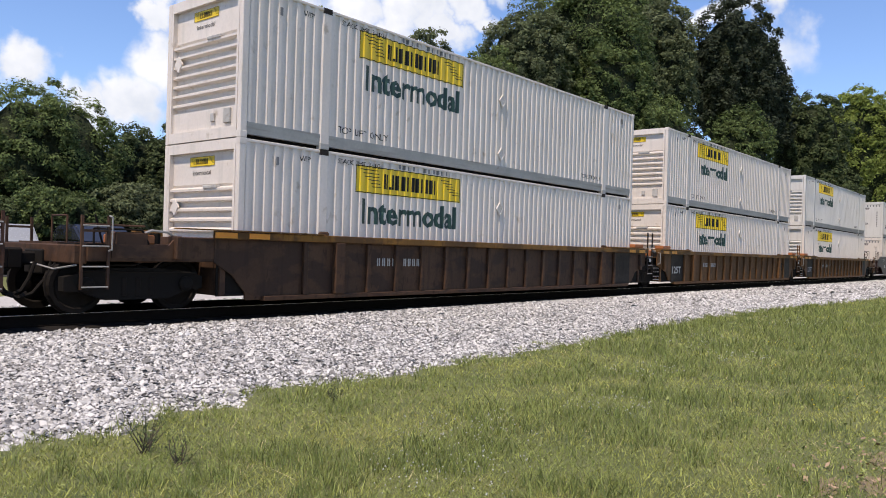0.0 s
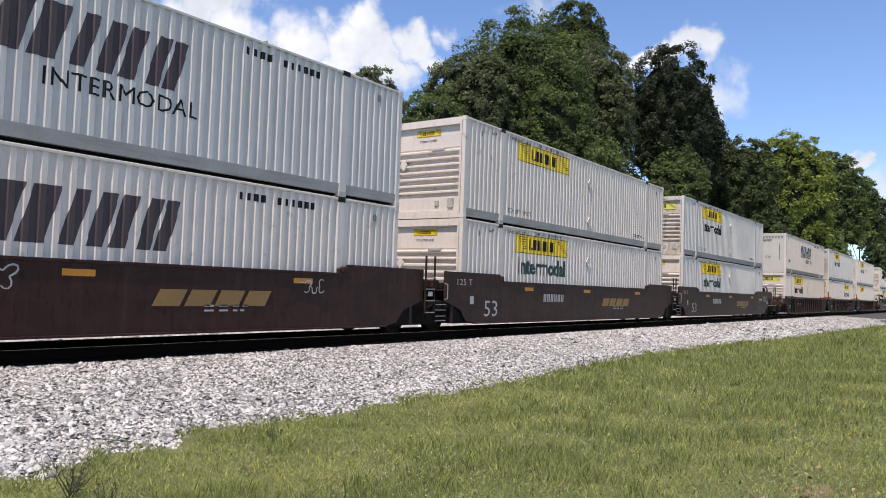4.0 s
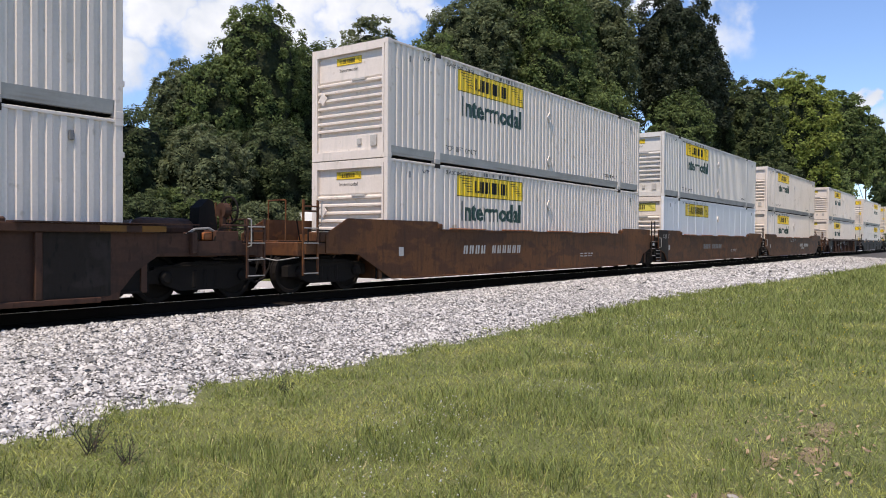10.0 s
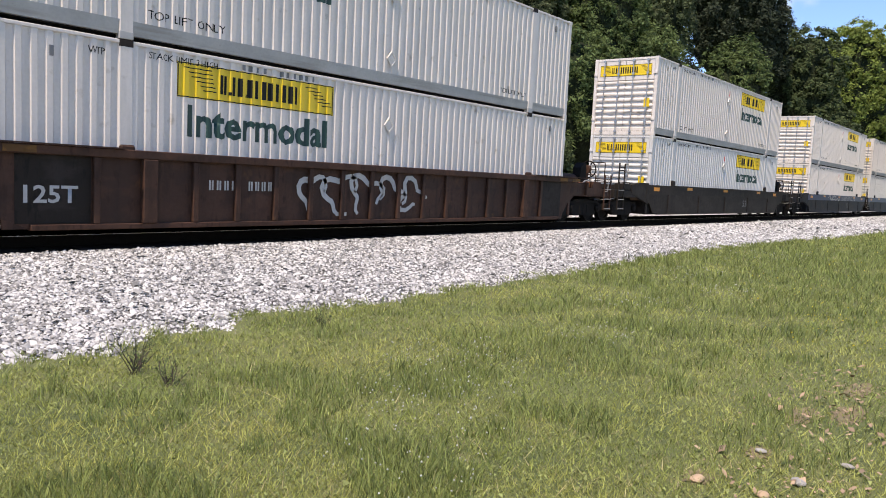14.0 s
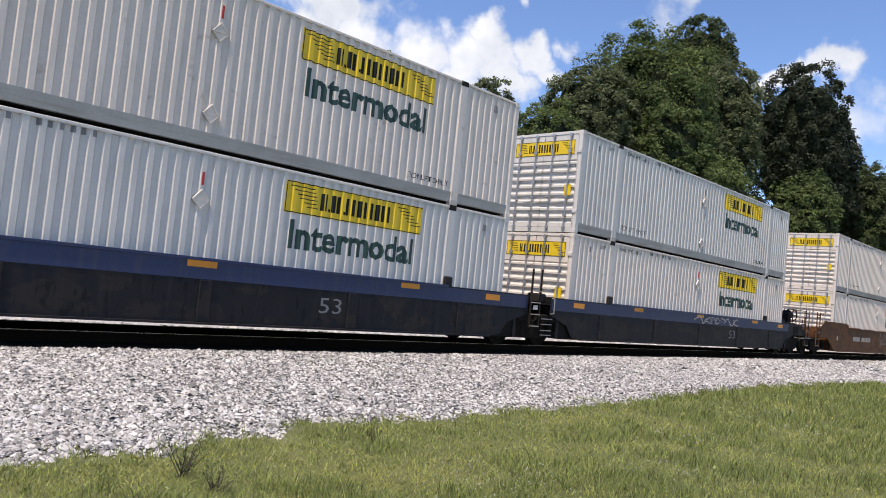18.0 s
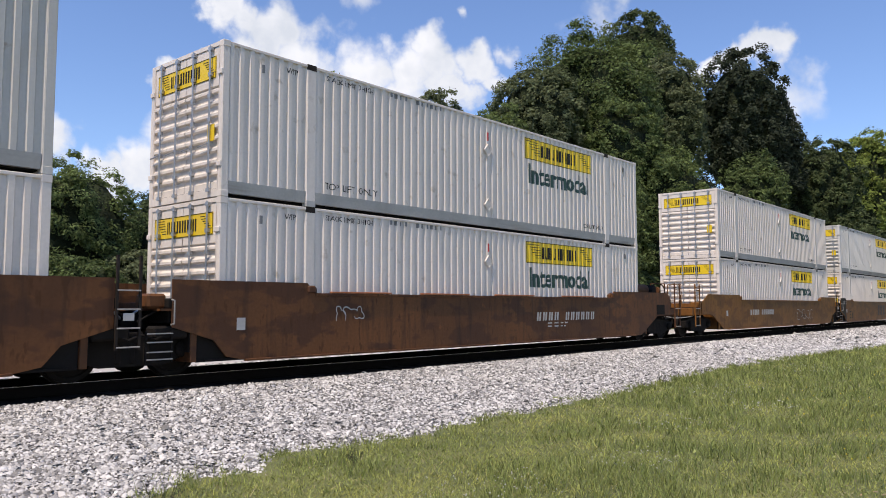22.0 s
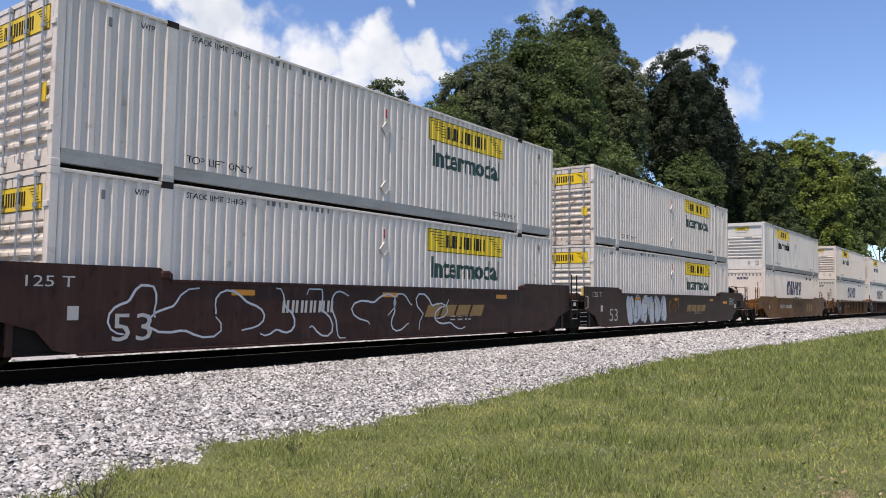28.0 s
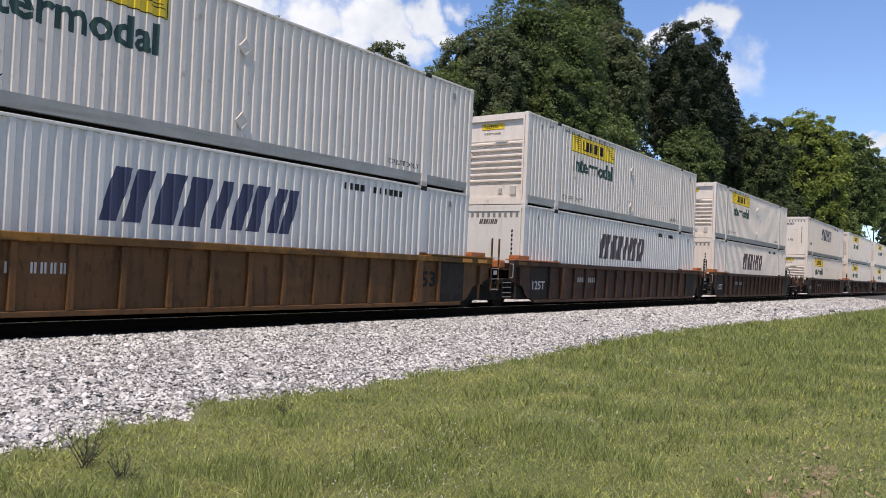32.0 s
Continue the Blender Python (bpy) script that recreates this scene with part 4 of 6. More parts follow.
def hugging(me, along, z, proud=0.004, flat=False):
    """A flat mesh in the x-z plane laid over the ribs of a side, from the given place along it."""
    bm = bmesh.new()
    bm.from_mesh(me)
    w = max(v.co.x for v in bm.verts)
    if not flat:
        for x in RX:
            if 0.003 < x - along < w - 0.003:
                bmesh.ops.bisect_plane(bm, geom=list(bm.verts) + list(bm.edges) + list(bm.faces), plane_co=(x - along, 0, 0), plane_no=(1, 0, 0), dist=0.0005)
    for v in bm.verts:
        d = 0.012 if flat else float(depth_at(v.co.x + along))
        v.co = (local(v.co.x + along), -WIDE / 2 + d - proud, v.co.z + z)
    out = bpy.data.meshes.new("mark")
    bm.to_mesh(out)
    bm.free()
    out.materials.append(me.materials[0])
    return out


def flat_marks(rects, mat):
    """Plain upright shapes in the x-z plane: each (x, z, width, height, slant)."""
    bm = bmesh.new()
    for x, z, w, h, s in rects:
        bm.faces.new([bm.verts.new((x + a, 0, z + b)) for a, b in ((0, 0), (w, 0), (w + s, h), (s, h))])
    return mesh_of("shape", bm, mat)


def sign_shapes(w, h):
    """Blocks that stand for a carrier's mark on its sign, with the two slanted flourishes."""
    out, x = [], w * 0.235
    for k in (0.055, 0.016, 0.080, 0.016, 0.088, 0.088, 0.092, 0.080):
        tall = 0.56 if k > 0.02 else 0.10
        if tall > 0.2:
            out += [(x, h * 0.22, w * k * 0.30, h * tall, 0), (x + w * k * 0.48, h * 0.22, w * k * 0.30, h * tall, 0)]
        else:
            out.append((x, h * 0.22, w * k * 0.82, h * tall, 0))
        x += w * k
    for i in range(6):
        out.append((w * (0.035 + 0.022 * i), h * (0.84 - 0.12 * i), w * (0.15 - 0.015 * i), h * 0.030, 0))
        out.append((w * (0.79 + 0.022 * i), h * (0.82 - 0.11 * i), w * 0.085, h * 0.030, 0))
    out += [(w * 0.005, h * 0.01, w * 0.99, h * 0.03, 0), (w * 0.005, h * 0.96, w * 0.99, h * 0.03, 0), (w * 0.005, h * 0.05, h * 0.03, h * 0.90, 0), (w * 0.995 - h * 0.03, h * 0.05, h * 0.03, h * 0.90, 0)]
    return out


def placard(cx, z, y):
    """A raised diamond frame over two plates, one above the other."""
    bm = bmesh.new()
    ring = lambda k, yy: [bm.verts.new((cx + a * k, yy, z + b * k)) for a, b in ((0, -0.18), (0.16, 0), (0, 0.18), (-0.16, 0))]
    loops = [ring(1.0, y + 0.02), ring(0.97, y - 0.022), ring(0.80, y - 0.022), ring(0.78, y - 0.006)]
    for p, q in zip(loops, loops[1:]):
        for k in range(4):
            bm.faces.new((p[k], p[(k + 1) % 4], q[(k + 1) % 4], q[k]))
    bm.faces.new(loops[-1])
    bmesh.ops.recalc_face_normals(bm, faces=bm.faces)
    return box(bm, cx - 0.11, cx + 0.11, y - 0.02, y - 0.004, z - 0.012, z + 0.012)


def slanted_mark(w, h):
    """Five slanted heavy shapes that stand for a carrier's mark."""
    out, s, x = [], h * 0.28, 0.0
    k = w / 5.2
    for wide in (0.86, 1.15, 0.30, 0.80, 0.70):
        if wide > 0.5:
            out += [(x, 0, k * wide * 0.42, h, s), (x + k * wide * 0.54, 0, k * wide * 0.42, h, s)]
        else:
            out.append((x, 0, k * wide, h, s))
        x += k * (wide + 0.20)
    return out


SHARED = {}


def shared(key, make):
    if key not in SHARED:
        SHARED[key] = make()
    return SHARED[key]


def end_ribs(rows, y0, y1, x_face, out):
    """Horizontal pressed ribs on an end: rows of (z, depth), extruded from y0 to y1; out is -1 or 1 along x."""
    bm = bmesh.new()
    last = None
    for z, d in rows:
        x = x_face - out * d
        pair = (bm.verts.new((x, y0, z)), bm.verts.new((x, y1, z)))
        if last:
            bm.faces.new((last[0], last[1], pair[1], pair[0]))
        last = pair
    bmesh.ops.recalc_face_normals(bm, faces=bm.faces)
    return bm


def rib_rows(z0, z1, n, deep=0.060, out=0.008):
    rows, p = [], (z1 - z0) / n
    for i in range(n):
        z = z0 + i * p
        rows += [(z, deep), (z + p * 0.42, deep), (z + p * 0.54, out), (z + p * 0.76, out), (z + p * 0.98, deep)]
    return rows + [(z1, deep)]


def turned(me, x, z, side=-1):
    """The pose that lays a mark of the x-z plane on an end wall that faces along x."""
    return Matrix.Translation((x, 0, z)) @ Euler((0, 0, radians(-90 if side < 0 else 90))).to_matrix().to_4x4()


HALF = Matrix.Rotation(math.pi, 4, "Z")


def container(key):
    """A 16 m box: sign sides ('signed', 'plain', 'smooth') or slanted-mark sides ('slanted'), in one of the paints."""
    style, paint, end_paint, wording, ink, wide_end, doors = key
    name = "shipping_container"
    t = new(name)
    smooth = style == "smooth"
    wall = shared(("wall", smooth), lambda: mesh_of("side_wall", side_wall(FLATS if smooth else RIBS), WHITE))

    def painted(ob, mat):
        ob.material_slots[0].link, ob.material_slots[0].material = "OBJECT", mat
        return ob

    def add(nm, k, make, mat, parent=t, label="", at=None):
        return painted(part(nm, shared(k, make), None, parent, label, at=at), mat)

    h, w2 = LONG / 2, WIDE / 2
    rail = lambda: prism_rail()

    def prism_rail():
        bm = bmesh.new()
        vs = [bm.verts.new((x, y, z)) for x in (-h + 0.16, h - 0.16) for y, z in ((-w2 + 0.004, 0.30), (-w2 + 0.050, 0.075), (-w2 + 0.15, 0.075), (-w2 + 0.12, 0.30))]
        for f in ((0, 1, 5, 4), (1, 2, 6, 5), (2, 3, 7, 6), (3, 0, 4, 7), (0, 3, 2, 1), (4, 5, 6, 7)):
            bm.faces.new([vs[i] for i in f])
        bmesh.ops.recalc_face_normals(bm, faces=bm.faces)
        return mesh_of("bottom_rail", bm, GREYRAIL)

    for m, far in ((Matrix(), 0), (HALF, 1)):
        shown = far == doors  # the side that carries the small stencils
        at_ = lambda along, width: LONG - along - width if far else along
        painted(part("side_wall", wall, None, t, at=m.copy()), paint)
        add("top_rail", "top_rail", lambda: mesh_of("top_rail", boxes((-h + 0.15, h - 0.15, -w2 - 0.002, -w2 + 0.06, 2.825, 2.885), bevel=0.01), WHITE), paint, at=m.copy())
        add("bottom_rail", "bottom_rail", prism_rail, GREYRAIL, at=m.copy(), label="grey sloping bottom rail")
        for i, (a, b) in enumerate(POSTS):
            nm = "corner_post" if i in (0, 3) else "lifting_post"
            add(nm, ("post", i), lambda a=a, b=b: mesh_of("post", boxes((local(a), local(b), -w2 - (0.001 if a == 0 or b == LONG else 0.006), -w2 + 0.12, 0.0, 2.89), bevel=0.012), WHITE), paint, at=m.copy())
            for z in (0.0, 2.775) if shown else ():
                add("corner_casting" if i in (0, 3) else "lifting_casting", ("casting", i, z),
                    lambda a=a, b=b, z=z: mesh_of("casting", boxes((local(a) - 0.004, local(b) + 0.004, -w2 - 0.009, -w2 + 0.13, z - 0.001, z + 0.122), bevel=0.008), GREYRAIL), paint if i in (0, 3) else (BLACKCAR if z else GREYRAIL), at=m.copy())
        if not shown:
            continue
        for along in (0.88, LONG - 0.88):
            add("vent", ("vent", along), lambda along=along: mesh_of("vent", boxes((local(along) - 0.035, local(along) + 0.035, -w2 - 0.004, -w2 + 0.03, 2.46, 2.62), bevel=0.008), GREYMARK), GREYMARK, label="small dark vent", at=m.copy())
        if style in ("signed", "plain", "smooth"):
            sign = add("sign", ("sign", smooth, far), lambda: hugging(flat_marks([(0, 0, 3.63, 0.60, 0)], YELLOW), at_(2.98, 3.63), 2.10, 0.003, smooth), PALEYELLOW if paint is TAN else YELLOW, label="yellow sign panel", at=m.copy())
            add("sign_mark", ("sign_mark", smooth, far), lambda: hugging(flat_marks(sign_shapes(3.63, 0.60), BLACK), at_(2.98, 3.63), 2.10, 0.007, smooth), BLACK, sign, "black mark on the sign")
            if wording:
                add("wording", ("wording", far), lambda: hugging(lettering("Intermodal", 0.56, GREEN, 3.25, 0.028), at_(3.18, 3.25), 1.42, 0.004), ink, label="dark lettering", at=m.copy())
            if shown:
                add("stencil", "lift_words", lambda: hugging(lettering("TOP LIFT ONLY", 0.14, BLACK, 1.5), 2.42, 0.40, 0.004), BLACK, label="black stencilled words", at=m.copy())
                add("stencil", "stack_words", lambda: hugging(lettering("STACK LIMIT 3 HIGH", 0.11, BLACK, 1.35), 2.45, 2.66, 0.004), BLACK, label="black stencilled words", at=m.copy())
                add("stencil", "wtp", lambda: hugging(lettering("WTP", 0.11, BLACK, 0.26), 1.45, 2.60, 0.004), BLACK, label="black stencilled words", at=m.copy())
                add("number_mark", "number_bars", lambda: hugging(flat_marks([(0.16 * k + (0.25 if k > 3 else 0), 0, 0.07, 0.10, 0) for k in range(10)], BLACK), 4.3, 2.72 - 0.0, 0.004), GREYMARK, at=m.copy())
                add("stencil", "lift_words_2", lambda: hugging(lettering("TOP LIFT ONLY", 0.12, BLACK, 1.25), 12.6, 0.40, 0.004), BLACK, label="black stencilled words", at=m.copy())
            for z in ((2.05, 0.62) if style == "signed" else (2.05,)) if shown else ():
                add("placard_holder", ("placard", z, far), lambda z=z: mesh_of("placard", placard(local(at_(8.28, 0)), z, -w2), STEEL), WHITE, label="diamond-shaped placard holder", at=m.copy())
            if style == "signed" and doors:
                add("sticker", ("sticker", far), lambda: mesh_of("sticker", boxes((local(at_(8.28, 0)) - 0.018, local(at_(8.28, 0)) + 0.018, -w2 - 0.012, -w2 + 0.02, 2.30, 2.52)), REDLAMP), REDLAMP, label="narrow red reflector", at=m.copy())
        else:
            add("mark", "slanted", lambda: hugging(flat_marks(slanted_mark(4.7, 0.92), NAVY), 5.5, 1.40, 0.004), ink, label="slanted navy mark", at=m.copy())
            if wording:
                add("wording", "capitals", lambda: hugging(lettering("INTERMODAL", 0.30, BLACK, 2.85), 7.3, 0.98, 0.004), BLACK, label="black capitals", at=m.copy())
            if shown:
                add("number_mark", "large_bars", lambda: hugging(flat_marks([(0.19 * k + (0.25 if k > 3 else 0), 0, 0.10, 0.15, 0) for k in range(10)], BLACK), 11.2, 2.52, 0.004), BLACK, at=m.copy())
                add("stencil", "length_words", lambda: hugging(lettering("53ft", 0.26, BLACK, 0.62), 0.95, 0.78, 0.004), BLACK, label="black stencilled length", at=m.copy())
    add("roof", "roof", lambda: mesh_of("roof", boxes((-h + 0.02, h - 0.02, -w2 + 0.02, w2 - 0.02, 2.84, 2.875)), WHITE), paint)
    add("floor", "floor", lambda: mesh_of("floor", boxes((-h + 0.06, h - 0.06, -w2 + 0.15, w2 - 0.15, 0.05, 0.22)), DARKSTEEL), DARKSTEEL)
    # the front end, at -x
    add("end_frame", "front_frame", lambda: mesh_of("end_frame", frame_ring(-h + 0.004, -h + 0.16, w2 - 0.13, 0.01, 2.885, 0.06, 0.20, 0.21), WHITE), end_paint)
    if style == "slanted":
        add("front_wall", "plain_front", lambda: mesh_of("front_wall", end_ribs([(0.2, 0.03), (2.68, 0.03)], -w2 + 0.12, w2 - 0.12, -h, -1), WHITE), end_paint)
        add("front_slots", "front_slots", lambda: mesh_of("front_slots", boxes(*[(-h + 0.018, -h + 0.028, -1.05 + 0.21 * k, -0.96 + 0.21 * k, 2.50, 2.64) for k in range(11)]), GREYMARK), GREYMARK, label="row of dark slots")
        m_ = shared("small_slanted", lambda: flat_marks(slanted_mark(0.75, 0.16), NAVY))
        painted(part("mark", m_, None, t, "slanted dark mark", at=Matrix.Translation((-h + 0.024, 0.40, 2.28)) @ Matrix.Rotation(radians(-90), 4, "Z")), ink)
        part("stencil", shared("small_length", lambda: lettering("53ft", 0.17, BLACK)), None, t, "black stencilled length", at=Matrix.Translation((-h + 0.024, 0.12, 1.05)) @ Matrix.Rotation(radians(-90), 4, "Z"))
        part("number_mark", shared("tall_bars", lambda: flat_marks([(0, 0.14 * k, 0.06, 0.09, 0) for k in range(9)], BLACK)), None, t, at=Matrix.Translation((-h + 0.024, -0.82, 0.9)) @ Matrix.Rotation(radians(-90), 4, "Z"))
    else:
        rows = [(0.20, 0.06), (0.62, 0.06)] + rib_rows(0.64, 2.02, 7, 0.13, 0.035) + [(2.06, 0.10), (2.70, 0.10)]
        add("front_wall", "rib_front", lambda: mesh_of("front_wall", end_ribs(rows, -w2 + 0.12, w2 - 0.12, -h, -1), WHITE), end_paint)
        sw, sh, sz = (1.9, 0.36, 2.24) if wide_end else (0.85, 0.19, 2.42)
        p = add("end_sign", ("end_sign", wide_end), lambda: flat_marks([(-sw / 2, 0, sw, sh, 0)], YELLOW), PALEYELLOW if wide_end else YELLOW, label="small yellow sign", at=Matrix.Translation((-h + 0.092, 0.06, sz)) @ Matrix.Rotation(radians(-90), 4, "Z"))
        part("sign_mark", shared(("end_mark", wide_end), lambda: flat_marks([(x - sw / 2, z - 0.0, a, b, s) for x, z, a, b, s in sign_shapes(sw, sh)], BLACK)), None, p, at=Matrix.Translation((0, -0.004, 0)))
        if not wide_end:
            part("wording", shared("small_words", lambda: lettering("Intermodal", 0.09, BLACK, 0.62)), None, t, at=Matrix.Translation((-h + 0.094, 0.38, 2.25)) @ Matrix.Rotation(radians(-90), 4, "Z"))
        add("front_box", "front_box", lambda: mesh_of("front_box", boxes((-h + 0.012, -h + 0.07, -0.92, -0.72, 0.30, 0.58), bevel=0.008), GREYRAIL), GREYRAIL, label="small grey document box")
        add("front_plate", "front_plate", lambda: mesh_of("front_plate", boxes((-h + 0.02, -h + 0.07, -0.40, -0.27, 0.36, 0.52), bevel=0.008), GREYRAIL), GREYRAIL)
        add("handhold", "handhold", lambda: mesh_of("handhold", boxes((-h + 0.012, -h + 0.12, -0.55, -0.10, 1.97, 2.03), bevel=0.008), GREYRAIL), GREYRAIL)
        add("front_placard", "front_placard", lambda: mesh_of("front_placard", rotated_diamond(-h), WHITE), WHITE, label="diamond-shaped placard holder")
    # the doors, at +x
    for k, (y0, y1) in enumerate(((-w2 + 0.12, -0.008), (0.008, w2 - 0.12))):
        rows = [(0.16, 0.03), (0.28, 0.03)] + rib_rows(0.30, 2.05, 8) + [(2.07, 0.02), (2.80, 0.02)]
        d = add("door", ("door", k), lambda y0=y0, y1=y1: mesh_of("door", end_ribs(rows, y0, y1, h, 1), WHITE), end_paint)
        for j in range(2):
            y = y0 + (y1 - y0) * (0.28, 0.78)[j]
            add("lock_rod", ("lock_rod", k, j), lambda y=y: mesh_of("lock_rod", lock_rod(h, y), STEEL), STEEL, d, "steel locking rod with brackets")
        for z in (0.6, 2.3):
            yy = -w2 + 0.07 if k == 0 else w2 - 0.07
            add("hinge", ("hinge", k, z), lambda yy=yy, z=z: mesh_of("hinge", boxes((h - 0.02, h + 0.03, yy - 0.07, yy + 0.07, z - 0.05, z + 0.05), bevel=0.01), WHITE), end_paint, d)
    add("end_frame", "door_frame", lambda: mesh_of("end_frame", frame_ring(h - 0.12, h - 0.004, w2 - 0.13, 0.01, 2.885, 0.012, 0.08, 0.14), WHITE), end_paint)
    if style != "slanted":
        p = add("end_sign", "door_sign", lambda: flat_marks([(-1.05, 0, 2.1, 0.42, 0)], YELLOW), YELLOW, label="yellow sign across the doors", at=Matrix.Translation((h - 0.014, 0, 2.22)) @ Matrix.Rotation(radians(90), 4, "Z"))
        part("sign_mark", shared("door_mark", lambda: flat_marks([(x - 1.05, z, a, b, s) for x, z, a, b, s in sign_shapes(2.1, 0.42)], BLACK)), None, p, at=Matrix.Translation((0, -0.004, 0)))
        add("notice_plate", "notice", lambda: mesh_of("notice_plate", boxes((h - 0.01, h + 0.004, 0.82, 1.04, 1.05, 1.36)), YELLOW), YELLOW, label="small yellow notice plate")
    return t


def frame_ring(x0, x1, half, z0, z1, side, top, bottom):
    """A four-sided frame in one piece, open in the middle."""
    bm = bmesh.new()
    outer = ((-half, z0), (half, z0), (half, z1), (-half, z1))
    inner = ((-half + side, z0 + bottom), (half - side, z0 + bottom), (half - side, z1 - top), (-half + side, z1 - top))
    v = [[[bm.verts.new((x, y, z)) for y, z in loop] for loop in (outer, inner)] for x in (x0, x1)]
    for k in range(4):
        n = (k + 1) % 4
        for a in (0, 1):
            bm.faces.new((v[a][0][k], v[a][0][n], v[a][1][n], v[a][1][k]))
        for loop in (0, 1):
            bm.faces.new((v[0][loop][k], v[0][loop][n], v[1][loop][n], v[1][loop][k]))
    bmesh.ops.recalc_face_normals(bm, faces=bm.faces)
    return bm


def rotated_diamond(x):
    bm = bmesh.new()
    a = [bm.verts.new((x + 0.02, 0.92 + u, 1.62 + v)) for u, v in ((0, -0.17), (0.14, 0), (0, 0.17), (-0.14, 0))]
    b = [bm.verts.new((x + 0.06, p.co.y, p.co.z)) for p in a]
    bm.faces.new(a)
    for k in range(4):
        bm.faces.new((a[k], a[(k + 1) % 4], b[(k + 1) % 4], b[k]))
    bmesh.ops.recalc_face_normals(bm, faces=bm.faces)
    return bm


def lock_rod(x, y):
    bm = rod(bmesh.new(), (x + 0.035, y, 0.10), (x + 0.035, y, 2.84), 0.019, 8)
    for z in (0.14, 0.5, 1.0, 1.45, 1.9, 2.3, 2.78):
        box(bm, x - 0.005, x + 0.05, y - 0.05, y + 0.05, z - 0.035, z + 0.035)
    rod(bm, (x + 0.06, y, 1.0), (x + 0.06, y - 0.32, 0.97), 0.014, 6)
    return bm


# ---- well cars ----
def bogie(name="truck"):
    """A two-axle truck with its wheels; middle at the origin, wheels on z = 0."""
    t = new(name)
    for sy in (-1, 1):
        y = sy * 1.0
        bm = bmesh.new()
        prism(bm, [(-1.22, 0.38), (-1.22, 0.60), (-0.95, 0.66), (-0.45, 0.74), (0.45, 0.74), (0.95, 0.66), (1.22, 0.60), (1.22, 0.38), (0.95, 0.36), (0.55, 0.22), (-0.55, 0.22), (-0.95, 0.36)], y - 0.09 * sy, y + 0.10 * sy)
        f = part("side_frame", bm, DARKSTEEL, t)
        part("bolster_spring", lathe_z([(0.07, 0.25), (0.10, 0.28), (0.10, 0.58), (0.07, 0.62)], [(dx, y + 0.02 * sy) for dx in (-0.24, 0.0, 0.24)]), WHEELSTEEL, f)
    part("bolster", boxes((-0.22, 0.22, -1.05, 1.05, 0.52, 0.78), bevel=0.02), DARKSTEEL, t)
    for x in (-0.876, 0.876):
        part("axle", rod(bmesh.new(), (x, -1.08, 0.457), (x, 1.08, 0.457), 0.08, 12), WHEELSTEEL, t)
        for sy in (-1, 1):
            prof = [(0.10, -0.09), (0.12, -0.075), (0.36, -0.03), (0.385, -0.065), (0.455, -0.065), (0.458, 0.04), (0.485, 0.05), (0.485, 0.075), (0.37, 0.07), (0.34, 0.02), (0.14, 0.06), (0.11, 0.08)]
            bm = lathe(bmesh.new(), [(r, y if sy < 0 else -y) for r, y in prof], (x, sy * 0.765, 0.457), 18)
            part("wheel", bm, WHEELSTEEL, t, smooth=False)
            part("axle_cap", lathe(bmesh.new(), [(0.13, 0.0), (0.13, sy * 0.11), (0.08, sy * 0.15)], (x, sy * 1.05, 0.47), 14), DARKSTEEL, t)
    return t


def lathe_z(profile, centres, sides=10):
    bm = bmesh.new()
    for cx, cy in centres:
        rings = [[bm.verts.new((cx + r * math.cos(k * math.tau / sides), cy + r * math.sin(k * math.tau / sides), z)) for k in range(sides)] for r, z in profile]
        for p, q in zip(rings, rings[1:]):
            for k in range(sides):
                bm.faces.new((p[k], p[(k + 1) % sides], q[(k + 1) % sides], q[k]))
    return bm


def grab(pts, r=0.014):
    return tube(bmesh.new(), pts, r, 6)


def flip(m):
    """The pose of a part built for the left end, on the right end of a car."""
    return Matrix.Translation((LONG, 0, 0)) @ HALF @ m


